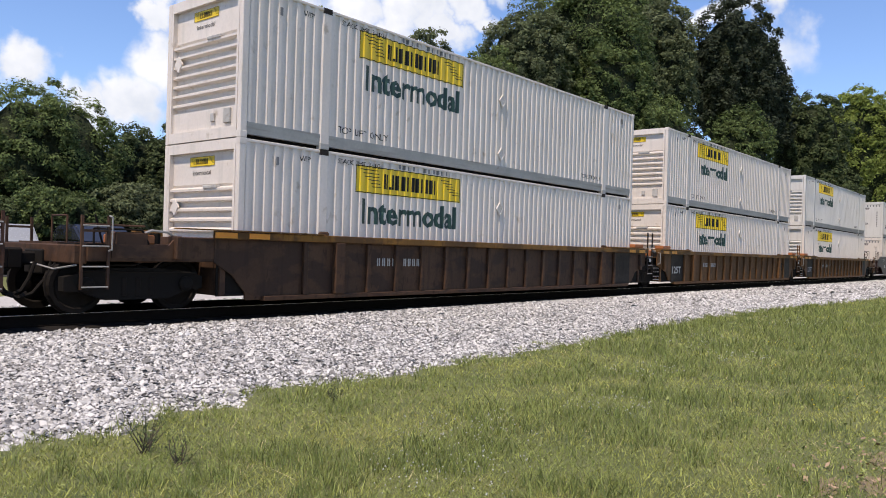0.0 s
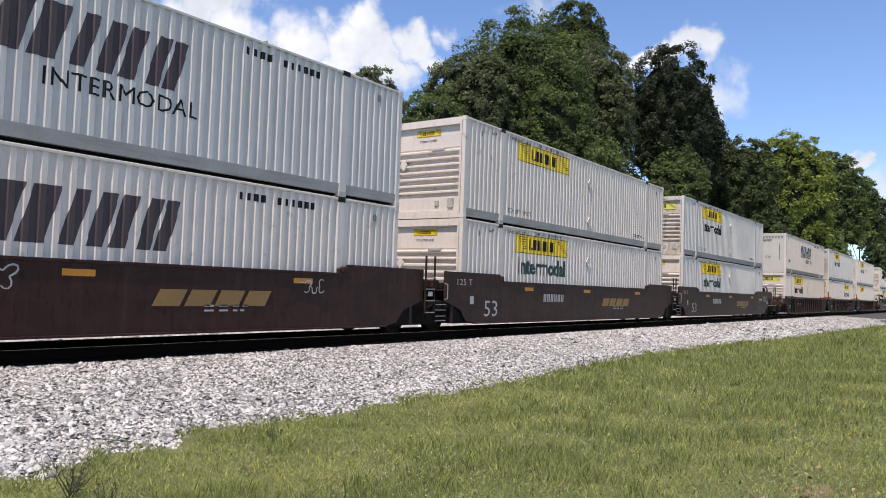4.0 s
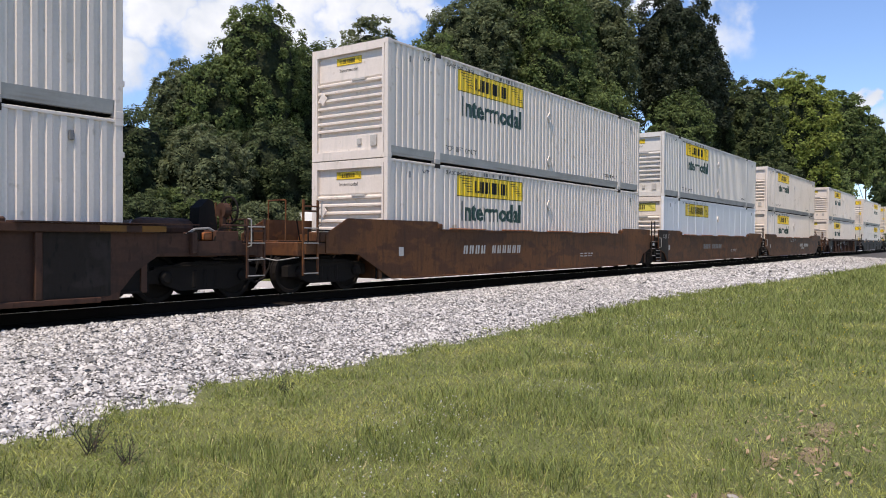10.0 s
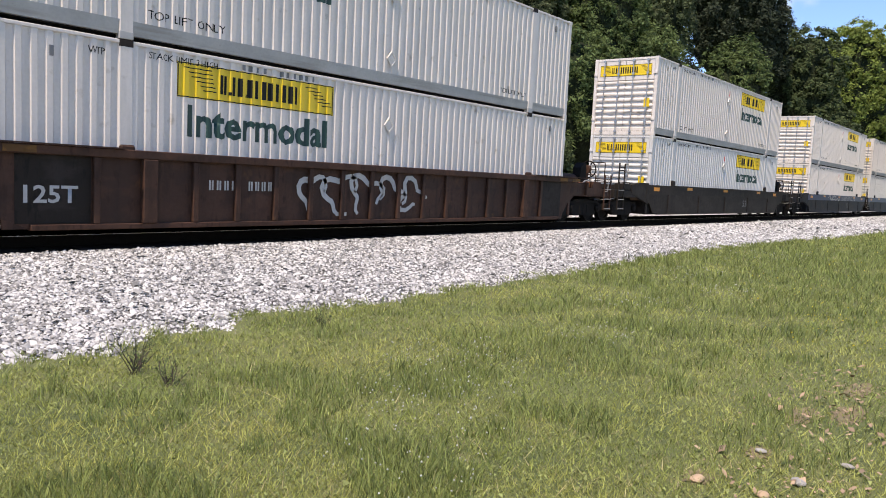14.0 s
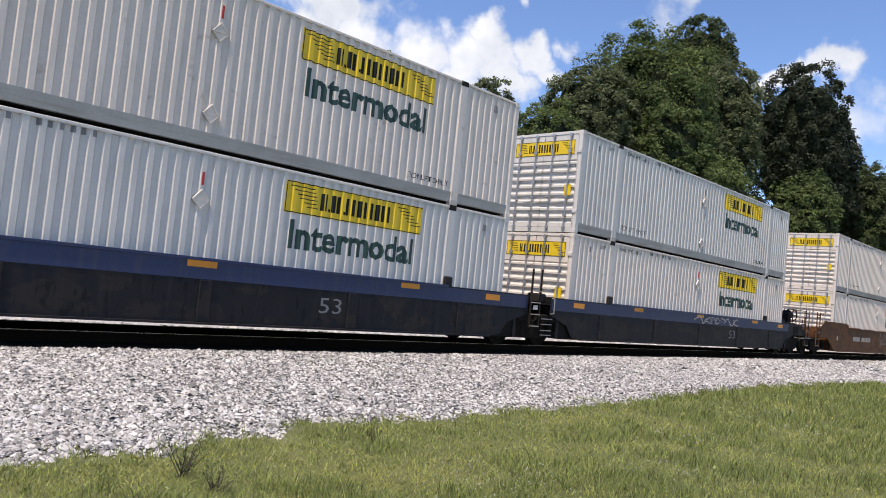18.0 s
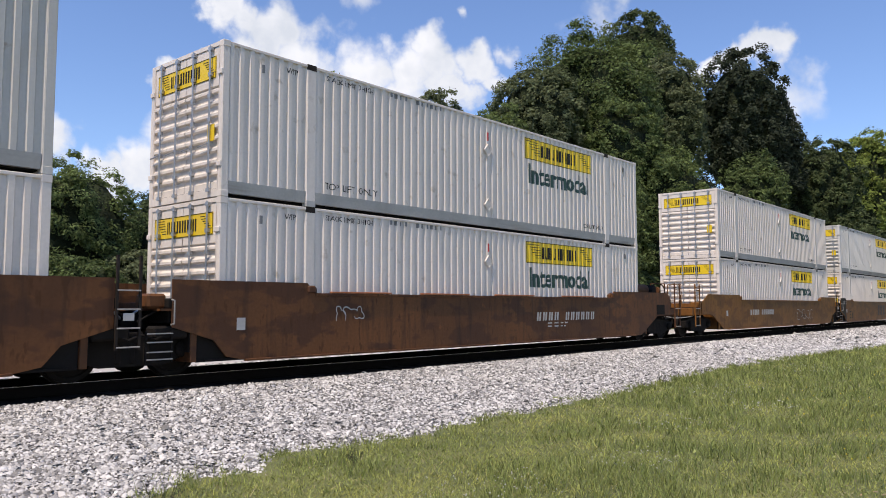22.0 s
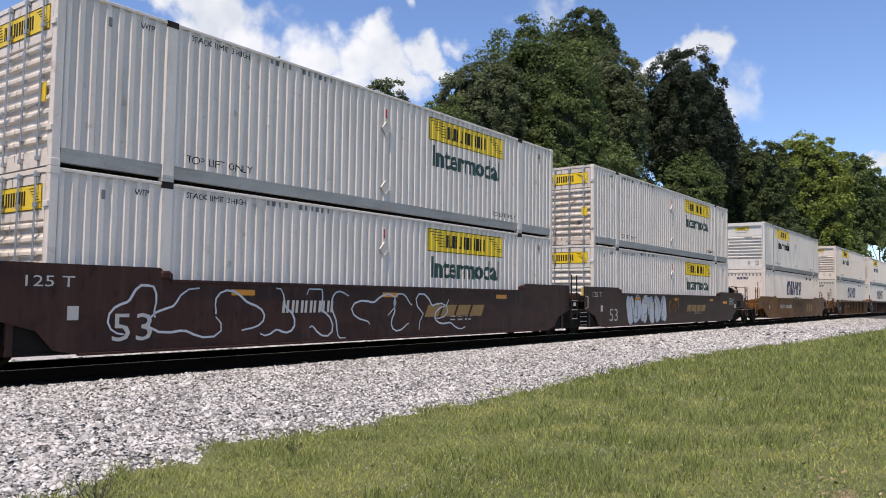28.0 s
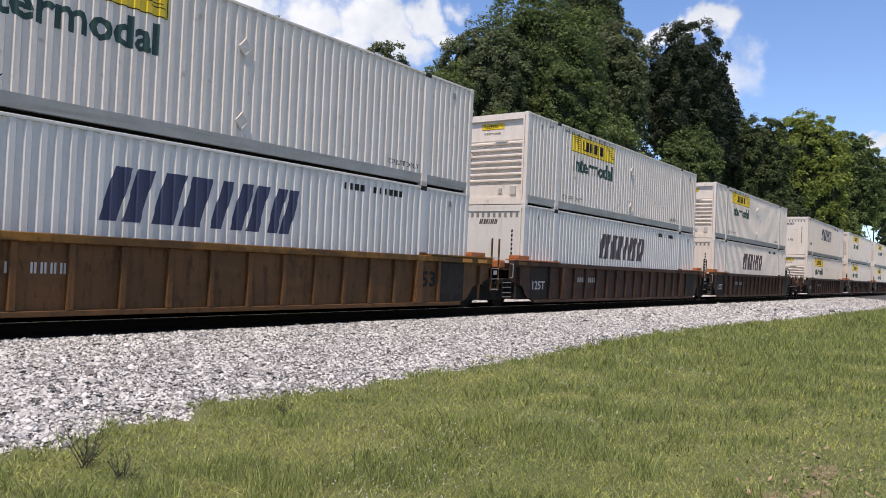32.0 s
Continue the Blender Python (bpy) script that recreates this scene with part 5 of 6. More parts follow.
def put_end(t, kind, paint, at, brake):
    """The end of a car at its left: 'joint' over a shared truck, or 'coupled' with a truck and coupler of its own."""
    def add(nm, bm, mat, label="", parent=t):
        ob = part(nm, bm, mat, parent, label)
        if parent is t:
            ob.matrix_basis = at
        return ob

    s = 1 if brake else -1  # the side that is turned to the meadow once the end is in place
    near = lambda a, b: tuple(sorted((s * a, s * b)))
    pt = lambda x, y, z: (x, s * y, z)
    ribbed = paint in (RIBTAN, RIBBROWN, RIBDUN)
    if kind == "joint":
        add("end_sill", boxes((-1.42, -0.55, -0.55, 0.55, 0.80, 1.08), (-0.95, -0.55, -1.30, 1.30, 0.92, 1.12), bevel=0.015), DARKSTEEL)
        add("end_bulkhead", boxes((-0.58, -0.46, -1.38, 1.38, 0.25, 1.28), bevel=0.01), paint)
        add("deck", boxes((-1.15, -0.5, -1.40, 1.40, 1.13, 1.17)), paint)
        add("side_bearing_casting", boxes((-1.25, -0.62, *near(1.08, 1.38), 0.66, 0.88), bevel=0.04), DARKSTEEL)
        add("sill_block", boxes((-1.02, -0.60, *near(1.10, 1.40), 1.17, 1.34), bevel=0.02), DARKSTEEL)
        add("brake_pipe", grab([pt(-1.4, 0.7, 1.0), pt(-1.1, 0.85, 1.24), pt(-0.7, 0.8, 1.30), pt(-0.5, 0.6, 1.1)], 0.022), STEEL)
        add("brake_pipe", grab([pt(-1.4, 1.1, 0.95), pt(-1.0, 1.2, 1.2), pt(-0.75, 1.25, 1.05), pt(-0.6, 1.2, 0.85)], 0.018), DARKSTEEL)
        if ribbed:
            add("cover_plate", boxes((-0.90, 1.92, *near(1.22, 1.58), 1.424, 1.465), bevel=0.008), PADORANGE if paint is RIBBROWN else SILLYELLOW, "worn plate over the sill")
            add("deck_box", boxes((-0.62, 0.06, *near(1.16, 1.50), 1.468, 1.585), bevel=0.015), PADORANGE, "faded orange box on the deck")
            add("sill_bracket", boxes((-0.50, -0.36, *near(1.42, 1.52), 0.70, 1.22), bevel=0.015), paint)
        add("apron", boxes((-0.60, -0.50, *near(0.6, 1.36), 0.42, 0.92)), DARKSTEEL)
        add("hose_loop", grab([pt(-0.70, 1.20, 1.02), pt(-0.95, 1.34, 0.78), pt(-1.22, 1.38, 0.66), pt(-1.45, 1.34, 0.74)], 0.022), DARKSTEEL, "sagging rubber air hose")
        if brake:
            lad = add("ladder", boxes((-1.36, -1.32, 1.47, 1.51, 0.52, 2.02), (-0.98, -0.94, 1.47, 1.51, 0.52, 2.02)), paint if paint is RIBTAN else BLACKCAR)
            for z in (0.56, 0.86, 1.16, 1.46):
                add("rung", rod(bmesh.new(), (-1.34, 1.51, z), (-0.96, 1.51, z), 0.014, 6), GALV, parent=lad)
            add("marker_plate", boxes((-1.24, -1.06, 1.505, 1.515, 0.98, 1.10)), WHITEMARK)
        else:
            st = add("step_iron", boxes((-1.44, -1.41, -1.48, -1.45, 0.28, 0.80), (-0.99, -0.96, -1.48, -1.45, 0.28, 0.80)), DARKSTEEL)
            for z in (0.34, 0.46, 0.62, 0.76):
                add("rung", boxes((-1.42, -0.98, -1.52, -1.45, z - 0.008, z + 0.010)), GALV, parent=st)
            add("grab_iron", grab([pt(-0.99, 1.46, 0.9), pt(-0.99, 1.56, 0.92), pt(-0.99, 1.56, 1.30), pt(-0.99, 1.46, 1.32)]), GALV)
            add("guide_block", boxes((-1.32, -0.98, *near(0.86, 1.28), 1.17, 1.42), bevel=0.04), PADORANGE if ribbed else paint)
    else:
        add("center_sill", boxes((-3.05, 0.0, -0.33, 0.33, 0.62, 1.02), bevel=0.02), DARKSTEEL)
        add("end_sill", boxes((-3.0, -2.78, -1.36, 1.36, 0.82, 1.12), bevel=0.02), paint)
        add("cross_bearer", boxes((-1.95, -1.55, -1.30, 1.30, 0.84, 1.06), bevel=0.02), paint)
        add("deck", boxes((-2.98, -0.35, -0.75, 0.75, 1.10, 1.15)), paint)
        add("side_beam", boxes((-2.8, -0.3, *near(1.28, 1.40), 0.86, 1.10), bevel=0.012), paint)
        add("end_bulkhead", boxes((-0.40, -0.28, -1.38, 1.38, 0.25, 1.30), bevel=0.01), paint)
        if ribbed:
            add("side_sill", prism(bmesh.new(), [(-2.42, 0.92), (-0.62, 0.92), (-0.25, 0.86), (-0.02, 0.70), (0.10, 0.45), (0.14, 0.16), (0.50, 0.16), (0.50, 1.275), (-1.30, 1.275), (-1.42, 1.14), (-2.42, 1.14)], *near(1.36, 1.412)), paint)
            add("sill_bracket", boxes((-1.34, -1.22, *near(1.20, 1.50), 0.90, 1.30), bevel=0.02), paint)
            add("tool_box", boxes((-2.30, -1.62, *near(0.86, 1.30), 1.15, 1.30), bevel=0.02), PADORANGE, "faded orange tool box")
            add("cover_plate", boxes((-1.30, 1.9, *near(1.34, 1.60), 1.424, 1.444)), SILLYELLOW if paint is not RIBBROWN else paint)
        else:
            add("gusset", prism(bmesh.new(), [(-1.75, 1.02), (-0.3, 0.62), (-0.3, 1.40), (-1.10, 1.40), (-1.75, 1.30)], *near(1.30, 1.415)), paint)
        tall = 1.58 if ribbed else 2.02
        for k in range(4):
            add("grating", boxes((-2.96 + 0.64 * k, -2.52 + 0.64 * k, *near(0.78, 1.34), 1.105, 1.135)), DARKSTEEL)
        add("crossbar", rod(bmesh.new(), pt(-2.92, 1.46, tall - 0.14), pt(-1.9, 1.46, tall - 0.14) if ribbed else pt(-2.50, 1.46, tall - 0.14), 0.02, 6), paint)
        add("hose_loop", grab([pt(-2.95, 0.55, 0.92), pt(-3.10, 0.60, 0.55), pt(-3.28, 0.60, 0.33), pt(-3.48, 0.58, 0.26), pt(-3.62, 0.55, 0.34)], 0.026), DARKSTEEL, "looped rubber air hose")
        add("valve", rod(bmesh.new(), pt(-1.55, 1.16, 1.16), pt(-1.55, 1.16, 1.34), 0.09, 12), DARKSTEEL)
        add("curved_pipe", grab([pt(-1.95, 1.28, 1.12), pt(-1.90, 1.30, 1.30), pt(-1.70, 1.32, 1.38), pt(-1.40, 1.32, 1.36), pt(-1.22, 1.32, 1.26), pt(-1.18, 1.30, 1.10)], 0.024), GALV, "curved bare pipe")
        add("reservoir", rod(bmesh.new(), pt(-2.55, 1.12, 0.98), pt(-2.05, 1.12, 0.98), 0.10, 12), DARKSTEEL)
        add("lever", rod(bmesh.new(), pt(-2.15, 0.55, 1.12), pt(-2.32, 0.62, 1.62), 0.018, 6), DARKSTEEL)
        add("far_post", boxes((-2.94, -2.90, *near(-1.46, -1.42), 0.9, tall), (-2.52, -2.48, *near(-1.46, -1.42), 0.9, tall), (-2.94, -2.48, *near(-1.45, -1.43), tall - 0.2, tall - 0.16)), paint)
        add("sill_block", boxes((-2.35, -1.80, *near(1.02, 1.40), 1.12, 1.34), bevel=0.02), paint)
        if brake and not ribbed:
            add("frame_plate", boxes((-1.72, -1.12, *near(1.418, 1.432), 0.90, 1.24)), DARKSTEEL)
        lad = add("ladder", boxes((-2.94, -2.90, *near(1.44, 1.48), 0.42, tall), (-2.52, -2.48, *near(1.44, 1.48), 0.42, tall), (-2.94, -2.48, *near(1.45, 1.47), tall - 0.26, tall - 0.22)), paint)
        for z in (0.46, 0.78, 1.10, 1.42):
            add("rung", rod(bmesh.new(), pt(-2.92, 1.48, z), pt(-2.50, 1.48, z), 0.014, 6), GALV, parent=lad)
        add("grab_iron", grab([pt(-2.5, 1.48, tall - 0.55), pt(-2.5, 1.58, tall - 0.53), pt(-2.5, 1.58, tall - 0.02), pt(-2.5, 1.48, tall)]), GALV)
        add("handrail", grab([pt(-2.9, 0.9, 1.12), pt(-2.9, 0.9, tall), pt(-2.9, 0.35, tall), pt(-2.9, 0.35, 1.12)], 0.018), paint)
        add("handrail", grab([pt(-2.7, 1.38, 1.10), pt(-2.7, 1.38, 1.38), pt(-1.9, 1.38, 1.38), pt(-1.75, 1.38, 1.10)], 0.018), DARKSTEEL)
        add("coupler", boxes((-3.30, -3.0, -0.10, 0.10, 0.76, 0.98), (-3.50, -3.26, -0.17, 0.17, 0.70, 1.04), bevel=0.03), DARKSTEEL)
        add("air_hose", grab([pt(-3.15, 0.35, 0.82), pt(-3.25, 0.38, 0.55), pt(-3.36, 0.38, 0.36), pt(-3.50, 0.38, 0.30)], 0.03), DARKSTEEL)
        add("uncoupling_lever", grab([pt(-2.95, 1.35, 0.80), pt(-3.05, 0.8, 0.72), pt(-3.15, 0.2, 0.80)], 0.016), GALV)
        add("brake_pipe", grab([pt(-2.7, 0.9, 0.78), pt(-1.9, 1.22, 0.80), pt(-1.2, 1.25, 1.22), pt(-0.7, 1.22, 1.20), pt(-0.4, 1.2, 0.95)], 0.02), DARKSTEEL)
        add("brake_cylinder", rod(bmesh.new(), pt(-2.3, 0.75, 0.98), pt(-1.6, 0.75, 0.98), 0.13, 12), DARKSTEEL)
        add("brake_rod", rod(bmesh.new(), pt(-2.75, 1.1, 0.70), pt(-0.7, 1.1, 0.66), 0.02, 6), DARKSTEEL)
        if brake:
            add("air_tank", capsule((-1.15, 0.70, 1.78 if paint in (MAROON, RUSTCAR) else 1.38), 1.25, 0.19), paint, "cylindrical air tank")
            add("brake_stand", boxes((-2.52, -2.42, 0.70, 0.80, 1.12, 1.78), (-2.50, -2.44, 0.28, 0.36, 1.12, 1.80), bevel=0.01), paint)
            add("bracket", prism(bmesh.new(), [(-2.25, 1.12), (-1.75, 1.12), (-1.80, 1.78), (-2.00, 1.95), (-2.12, 1.90)], 0.62, 0.92), DARKSTEEL)
            add("brake_wheel", ring((-2.62, 0.75, 1.75), 0.28, 0.022), DARKSTEEL, "spoked hand brake wheel")
            add("wheel_casting", rod(bmesh.new(), (-2.56, 0.75, 1.75), (-2.42, 0.75, 1.75), 0.15, 16), paint)


def capsule(c, length, r):
    bm = bmesh.new()
    n, rings = 16, []
    for x, k in ((-0.5, 0.35), (-0.46, 0.75), (-0.40, 0.95), (-0.34, 1), (0.34, 1), (0.40, 0.95), (0.46, 0.75), (0.5, 0.35)):
        rings.append([bm.verts.new((c[0] + x * length, c[1] + r * k * math.cos(a * math.tau / n), c[2] + r * k * math.sin(a * math.tau / n))) for a in range(n)])
    for p, q in zip(rings, rings[1:]):
        for k in range(n):
            bm.faces.new((p[k], p[(k + 1) % n], q[(k + 1) % n], q[k]))
    bm.faces.new(rings[0])
    bm.faces.new(rings[-1])
    bmesh.ops.recalc_face_normals(bm, faces=bm.faces)
    box(bm, c[0] - 0.45, c[0] - 0.38, c[1] - 0.2, c[1] + 0.2, c[2] - 0.34, c[2] - 0.1)
    box(bm, c[0] + 0.38, c[0] + 0.45, c[1] - 0.2, c[1] + 0.2, c[2] - 0.34, c[2] - 0.1)
    return bm


def ring(c, r, w):
    bm = bmesh.new()
    pts = [(c[0], c[1] + r * math.cos(a * math.tau / 18), c[2] + r * math.sin(a * math.tau / 18)) for a in range(19)]
    tube(bm, pts, w, 6)
    for a in range(0, 18, 3):
        rod(bm, c, pts[a], w * 0.6, 5)
    return bm


def well_car(key):
    """One well of a car: style 'ribbed', 'plated' or 'banded', its paint, and what stands at each end."""
    style, paint, left, right = key
    t = new("well_car")
    top = {"ribbed": 1.30, "plated": 1.46, "banded": 1.36}[style]
    base = {"ribbed": 0.15, "plated": 0.235, "banded": 0.25}[style]  # how far the side stops above the rail
    high = 1.53 if paint is OCHRE and left == right else 1.66  # the raised ends of a plated side
    for k in (0, 1):
        y0, y1 = -1.42, -1.385
        # the side: full depth over the well, cut away over the trucks
        a = -0.95 if left == "joint" else -0.55
        b = LONG + (0.95 if right == "joint" else 0.55)
        long_l, long_r = style == "plated" and left == "coupled", style == "plated" and right == "coupled"
        a, b = (-2.2 if long_l else a), (LONG + 2.2 if long_r else b)
        out = [(0.05 if long_l else 0.55, base), (LONG - (0.05 if long_r else 0.55), base)]
        out += [(LONG + 1.15, 0.84), (b, 0.88), (b, 1.26 if paint is OCHRE else 1.52)] if long_r else [(LONG - 0.10, 0.32), (LONG + 0.16, 0.62), (b, 0.86), (b, top - 0.02)]
        if style == "plated":
            out += [((LONG + (1.1 if paint is OCHRE else 1.95)) if long_r else b, high), (14.25, high), (14.05, 1.46), (2.1, 1.46), (1.9, high), (-1.5 if long_l else a, high)]
        out += [(a, 1.30), (a, 0.88), (-1.15, 0.84)] if long_l else [(a, top - 0.02), (a, 0.86), (-0.16, 0.62), (0.10, 0.32)]
        yy = (y0, y1) if k == 0 else (-y1, -y0)
        side = part("side_plate", prism(bmesh.new(), out, *yy), paint, t)
        sy = -1 if k == 0 else 1
        if style == "ribbed":
            part("top_chord", boxes((a, b, min(sy * 1.36, sy * 1.54), max(sy * 1.36, sy * 1.54), 1.28, 1.42), bevel=0.012), SILLYELLOW if paint in (RIBTAN, RIBDUN) else paint, side, "yellow-brown top chord" if paint in (RIBTAN, RIBDUN) else "")
            part("bottom_chord", boxes((0.5, LONG - 0.5, *sorted((sy * 1.36, sy * 1.50)), base - 0.01, base + 0.08), bevel=0.01), paint, side)
            if k == 0:
                for x in (-0.62, 0.10, LONG - 0.55, LONG + 0.20):
                    part("sill_pad", boxes((x, x + 0.46, -1.546, -1.536, 1.295, 1.395)), ORANGE if paint in (RIBTAN, RIBDUN) else SILLYELLOW, side, "orange pad on the sill")
                part("end_patch", boxes((LONG - 1.40, LONG - 0.30, -1.424, -1.419, 0.235, 1.275)), BLACKCAR, side, "black paint patch")
            n = 18
            for i in range(1, n - 1 if k == 0 else 0):
                x = 0.62 + i * (LONG - 1.24) / (n - 1)
                big = i in (2, n - 3)
                part("side_post", boxes((x - (0.13 if big else 0.055), x + (0.12 if big else 0.055), *sorted((sy * 1.42, sy * (1.55 if big else 1.50))), base + 0.082, 1.278), bevel=0.012), paint, side)
        else:
            part("top_chord", boxes((2.1, LONG - 2.1, *sorted((sy * 1.37, sy * 1.45)), top - 0.05, top + 0.004), bevel=0.006), BLUECAR if paint is NIGHTCAR else paint, side)
            part("bottom_chord", boxes((0.5, LONG - 0.5, *sorted((sy * 1.36, sy * 1.47)), base - 0.015, base + 0.025), bevel=0.006), paint, side)
            if style == "banded":
                part("band", boxes((a + 0.05, b - 0.05, *sorted((sy * 1.40, sy * 1.428)), top - 0.36, top - 0.05)), BLUECAR if paint is NIGHTCAR else paint, side, "blue painted band" if paint is NIGHTCAR else "")
                for i in range(5):
                    x = 1.6 + i * 3.24
                    part("side_post", boxes((x - 0.12, x + 0.12, *sorted((sy * 1.42, sy * 1.452)), base + 0.03, top - 0.37), bevel=0.01), paint, side)
            else:
                if paint is RUSTCAR and k == 0:
                    for x in (2.5, 5.2, 8.0, 11.2):
                        part("sill_pad", boxes((x, x + 1.7, -1.47, -1.37, 1.466, 1.50), bevel=0.008), PADORANGE, side, "orange pad on the sill")
                for x in (2.0, LONG - 2.0) if k == 0 else ():
                    part("guide_bracket", boxes((x - 0.10, x + 0.10, *sorted((sy * 1.32, sy * 1.46)), 1.46, high - 0.05), bevel=0.03), paint, side)
        for x in (2.05, LONG - 2.05) if k == 0 else ():
            part("lifting_bracket", boxes((x - 0.13, x + 0.13, *sorted((sy * 1.31, sy * 1.40)), top - 0.1, top + (0.20 if style != "plated" else 0.12)), bevel=0.03), paint, side)
    # added black plates that stand for the shade in the openings over the trucks
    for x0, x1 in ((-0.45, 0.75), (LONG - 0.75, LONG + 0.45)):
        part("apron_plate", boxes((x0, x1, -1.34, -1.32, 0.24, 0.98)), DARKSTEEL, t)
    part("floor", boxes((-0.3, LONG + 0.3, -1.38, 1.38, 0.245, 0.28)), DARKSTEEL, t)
    for kind, at, brake in ((left, Matrix(), False), (right, flip(Matrix()), True)):
        put_end(t, kind, paint, at, brake)
    trucks = [-1.47 if left == "joint" else -1.80]
    if right == "coupled":
        trucks.append(LONG + 1.80)
    for x in trucks:
        b = copy_thing(TRUCK, pose(x, 0, 0))
        b.parent = t
    return t


TRUCK = bogie()
TRUCK.location = (0, 0, -300)


# ---- the train ----
SPEED = 17.74      # metres a second, towards -x
FLOOR = 0.29       # bottom of the lower container over the rail
STEP = 2.90        # from container to container
MOVING = []

J = lambda paint=WHITE, end=None, words=True, ink=GREEN, wide=False, style="signed": (style, paint, end or paint, words, ink, wide)
S = lambda paint=CREAM, end=None, words=False, ink=NAVY: ("slanted", paint, end or paint, words, ink, False)
RB, RD_, RT, MA, RU, OC, BK, NB = ("ribbed", RIBBROWN), ("ribbed", RIBDUN), ("ribbed", RIBTAN), ("plated", MAROON), ("plated", RUSTCAR), ("plated", OCHRE), ("banded", BLACKCAR), ("banded", NIGHTCAR)
A, C, B, ONE = ("coupled", "joint"), ("joint", "joint"), ("joint", "coupled"), ("coupled", "coupled")
# where its containers begin at the start, upper and lower box, whether their doors lead, car and ends
UNITS = (
    (-14.8, J(), J(), 0, 0, RB, B),
    (8.32, J(), J(), 0, 0, RD_, A),
    (27.37, J(), J(), 0, 0, RT, C),
    (46.49, J(CREAM), J(WHITE, CREAM), 0, 0, RT, B),
    (69.45, S(CREAM, CREAM, True, BROWNINK), S(WHITE, None, False, BROWNINK), 0, 0, MA, A),
    (88.45, J(WHITE, None, False), J(), 0, 0, MA, C),
    (107.5, J(CREAM, DIRTYEND, True, BLACK, True), J(CREAM, WHITE, True, GREEN), 0, 0, MA, B),
    (130.7, S(WHITE, TAN, True), J(WHITE, None, True, BLACK, True), 0, 0, RB, A),
    (149.5, J(CREAM, TAN), J(), 0, 1, RB, C),
    (168.45, J(), J(WHITE, None, False, GREEN, True, "plain"), 0, 0, RB, B),
    (191.5, J(), J(), 0, 0, RU, A),
    (210.6, J(CREAM), J(BLUEWHITE, WHITE, False, GREEN, True, "smooth"), 0, 0, RU, C),
    (229.8, J(), J(), 0, 0, RU, B),
    (252.72, J(), J(WHITE, None, True, GREEN), 0, 0, RB, ONE),
    (275.3, J(), J(CREAM), 1, 1, BK, ONE),
    (298.5, J(), J(), 1, 1, NB, A),
    (317.8, J(), J(CREAM), 1, 1, NB, C),
    (336.85, J(CREAM, CREAM), J(), 1, 1, NB, B),
    (359.95, J(), J(), 1, 1, RU, A),
    (378.8, J(TAN, DIRTYEND), J(WHITE, CREAM), 1, 1, RU, C),
    (397.85, J(), J(), 1, 1, RU, B),
    (421.25, J(), J(), 1, 1, OC, A),
    (440.5, J(CREAM, TAN), J(), 1, 1, OC, C),
    (459.6, J(WHITE, DIRTYEND), J(WHITE, CREAM), 1, 1, RU, B),
    (483.15, J(), J(), 0, 1, MA, A),
    (502.4, J(), J(), 1, 1, MA, C),
    (521.6, J(WHITE, DIRTYEND), J(WHITE, CREAM), 1, 1, MA, B),
    (545.3, J(CREAM, CREAM, True, BLACK), S(WHITE, WHITE, True), 0, 0, OC, ONE),
    (568.8, J(), S(CREAM, TAN), 0, 0, RT, A),
    (588.0, J(), S(CREAM, None, False, BROWNINK), 0, 0, RB, C),
    (607.3, J(), S(WHITE, None, False, BROWNINK), 0, 0, RB, B),
    (630.6, S(WHITE), J(), 0, 0, RB, A),
    (649.7, J(), J(), 0, 0, RB, C),
    (668.8, J(), J(), 0, 0, RB, B),
)
SHADES = {"white_paint": "white", "cream_paint": "off-white", "weathered_paint": "weathered grey-white", "bluish_white_paint": "bluish white"}
CARS = {"brown_car_paint": "dirty brown", "dun_car_paint": "dirty dun-brown", "orange_brown_car_paint": "orange-brown", "maroon_car_paint": "dark maroon", "rust_brown_car_paint": "rust-brown",
        "ochre_car_paint": "ochre", "black_brown_car_paint": "grimy black", "blue_black_car_paint": "black and blue"}
FIRST = {}


def obtain(kind, key, make):
    """The first of a kind is built, every later one is a copy of it."""
    code = (kind, *[k.name if isinstance(k, bpy.types.Material) else k for k in key])
    if code not in FIRST:
        FIRST[code] = make(key)
        return FIRST[code]
    return copy_thing(FIRST[code], Matrix())


def train():
    for u, upper, lower, du, dl, (style, paint), (left, right) in UNITS:
        car = obtain("car", (style, paint, left, right), well_car)
        tagged(car, CARS[paint.name] + {"ribbed": " well car with upright side posts", "plated": " well car with smooth plate sides", "banded": " well car with banded sides"}[style] + " on the track",
               "rail car", "cars of the train")
        MOVING.append((car, u, 0.0, 0))
        for key, doors, z, where in ((lower, dl, FLOOR, "in a well car"), (upper, du, FLOOR + STEP, "atop another")):
            ob = obtain("box", (*key, doors), container)
            what = "with yellow signs" if key[0] != "slanted" else "with navy marks"
            tagged(ob, SHADES[key[1].name] + (" smooth-sided" if key[0] == "smooth" else " ribbed") + " container " + what + " " + where, "container", "containers on the train")
            MOVING.append((ob, u + LONG / 2, z, 180 if doors else 0))


def car_at(n):
    """The car of the n-th unit, for marks of its own."""
    return MOVING[3 * (n + 1)][0]


def mark(n, name, bm_or_mesh, mat, label="", at=None):
    part(name, bm_or_mesh, mat, car_at(n), label, at=at)


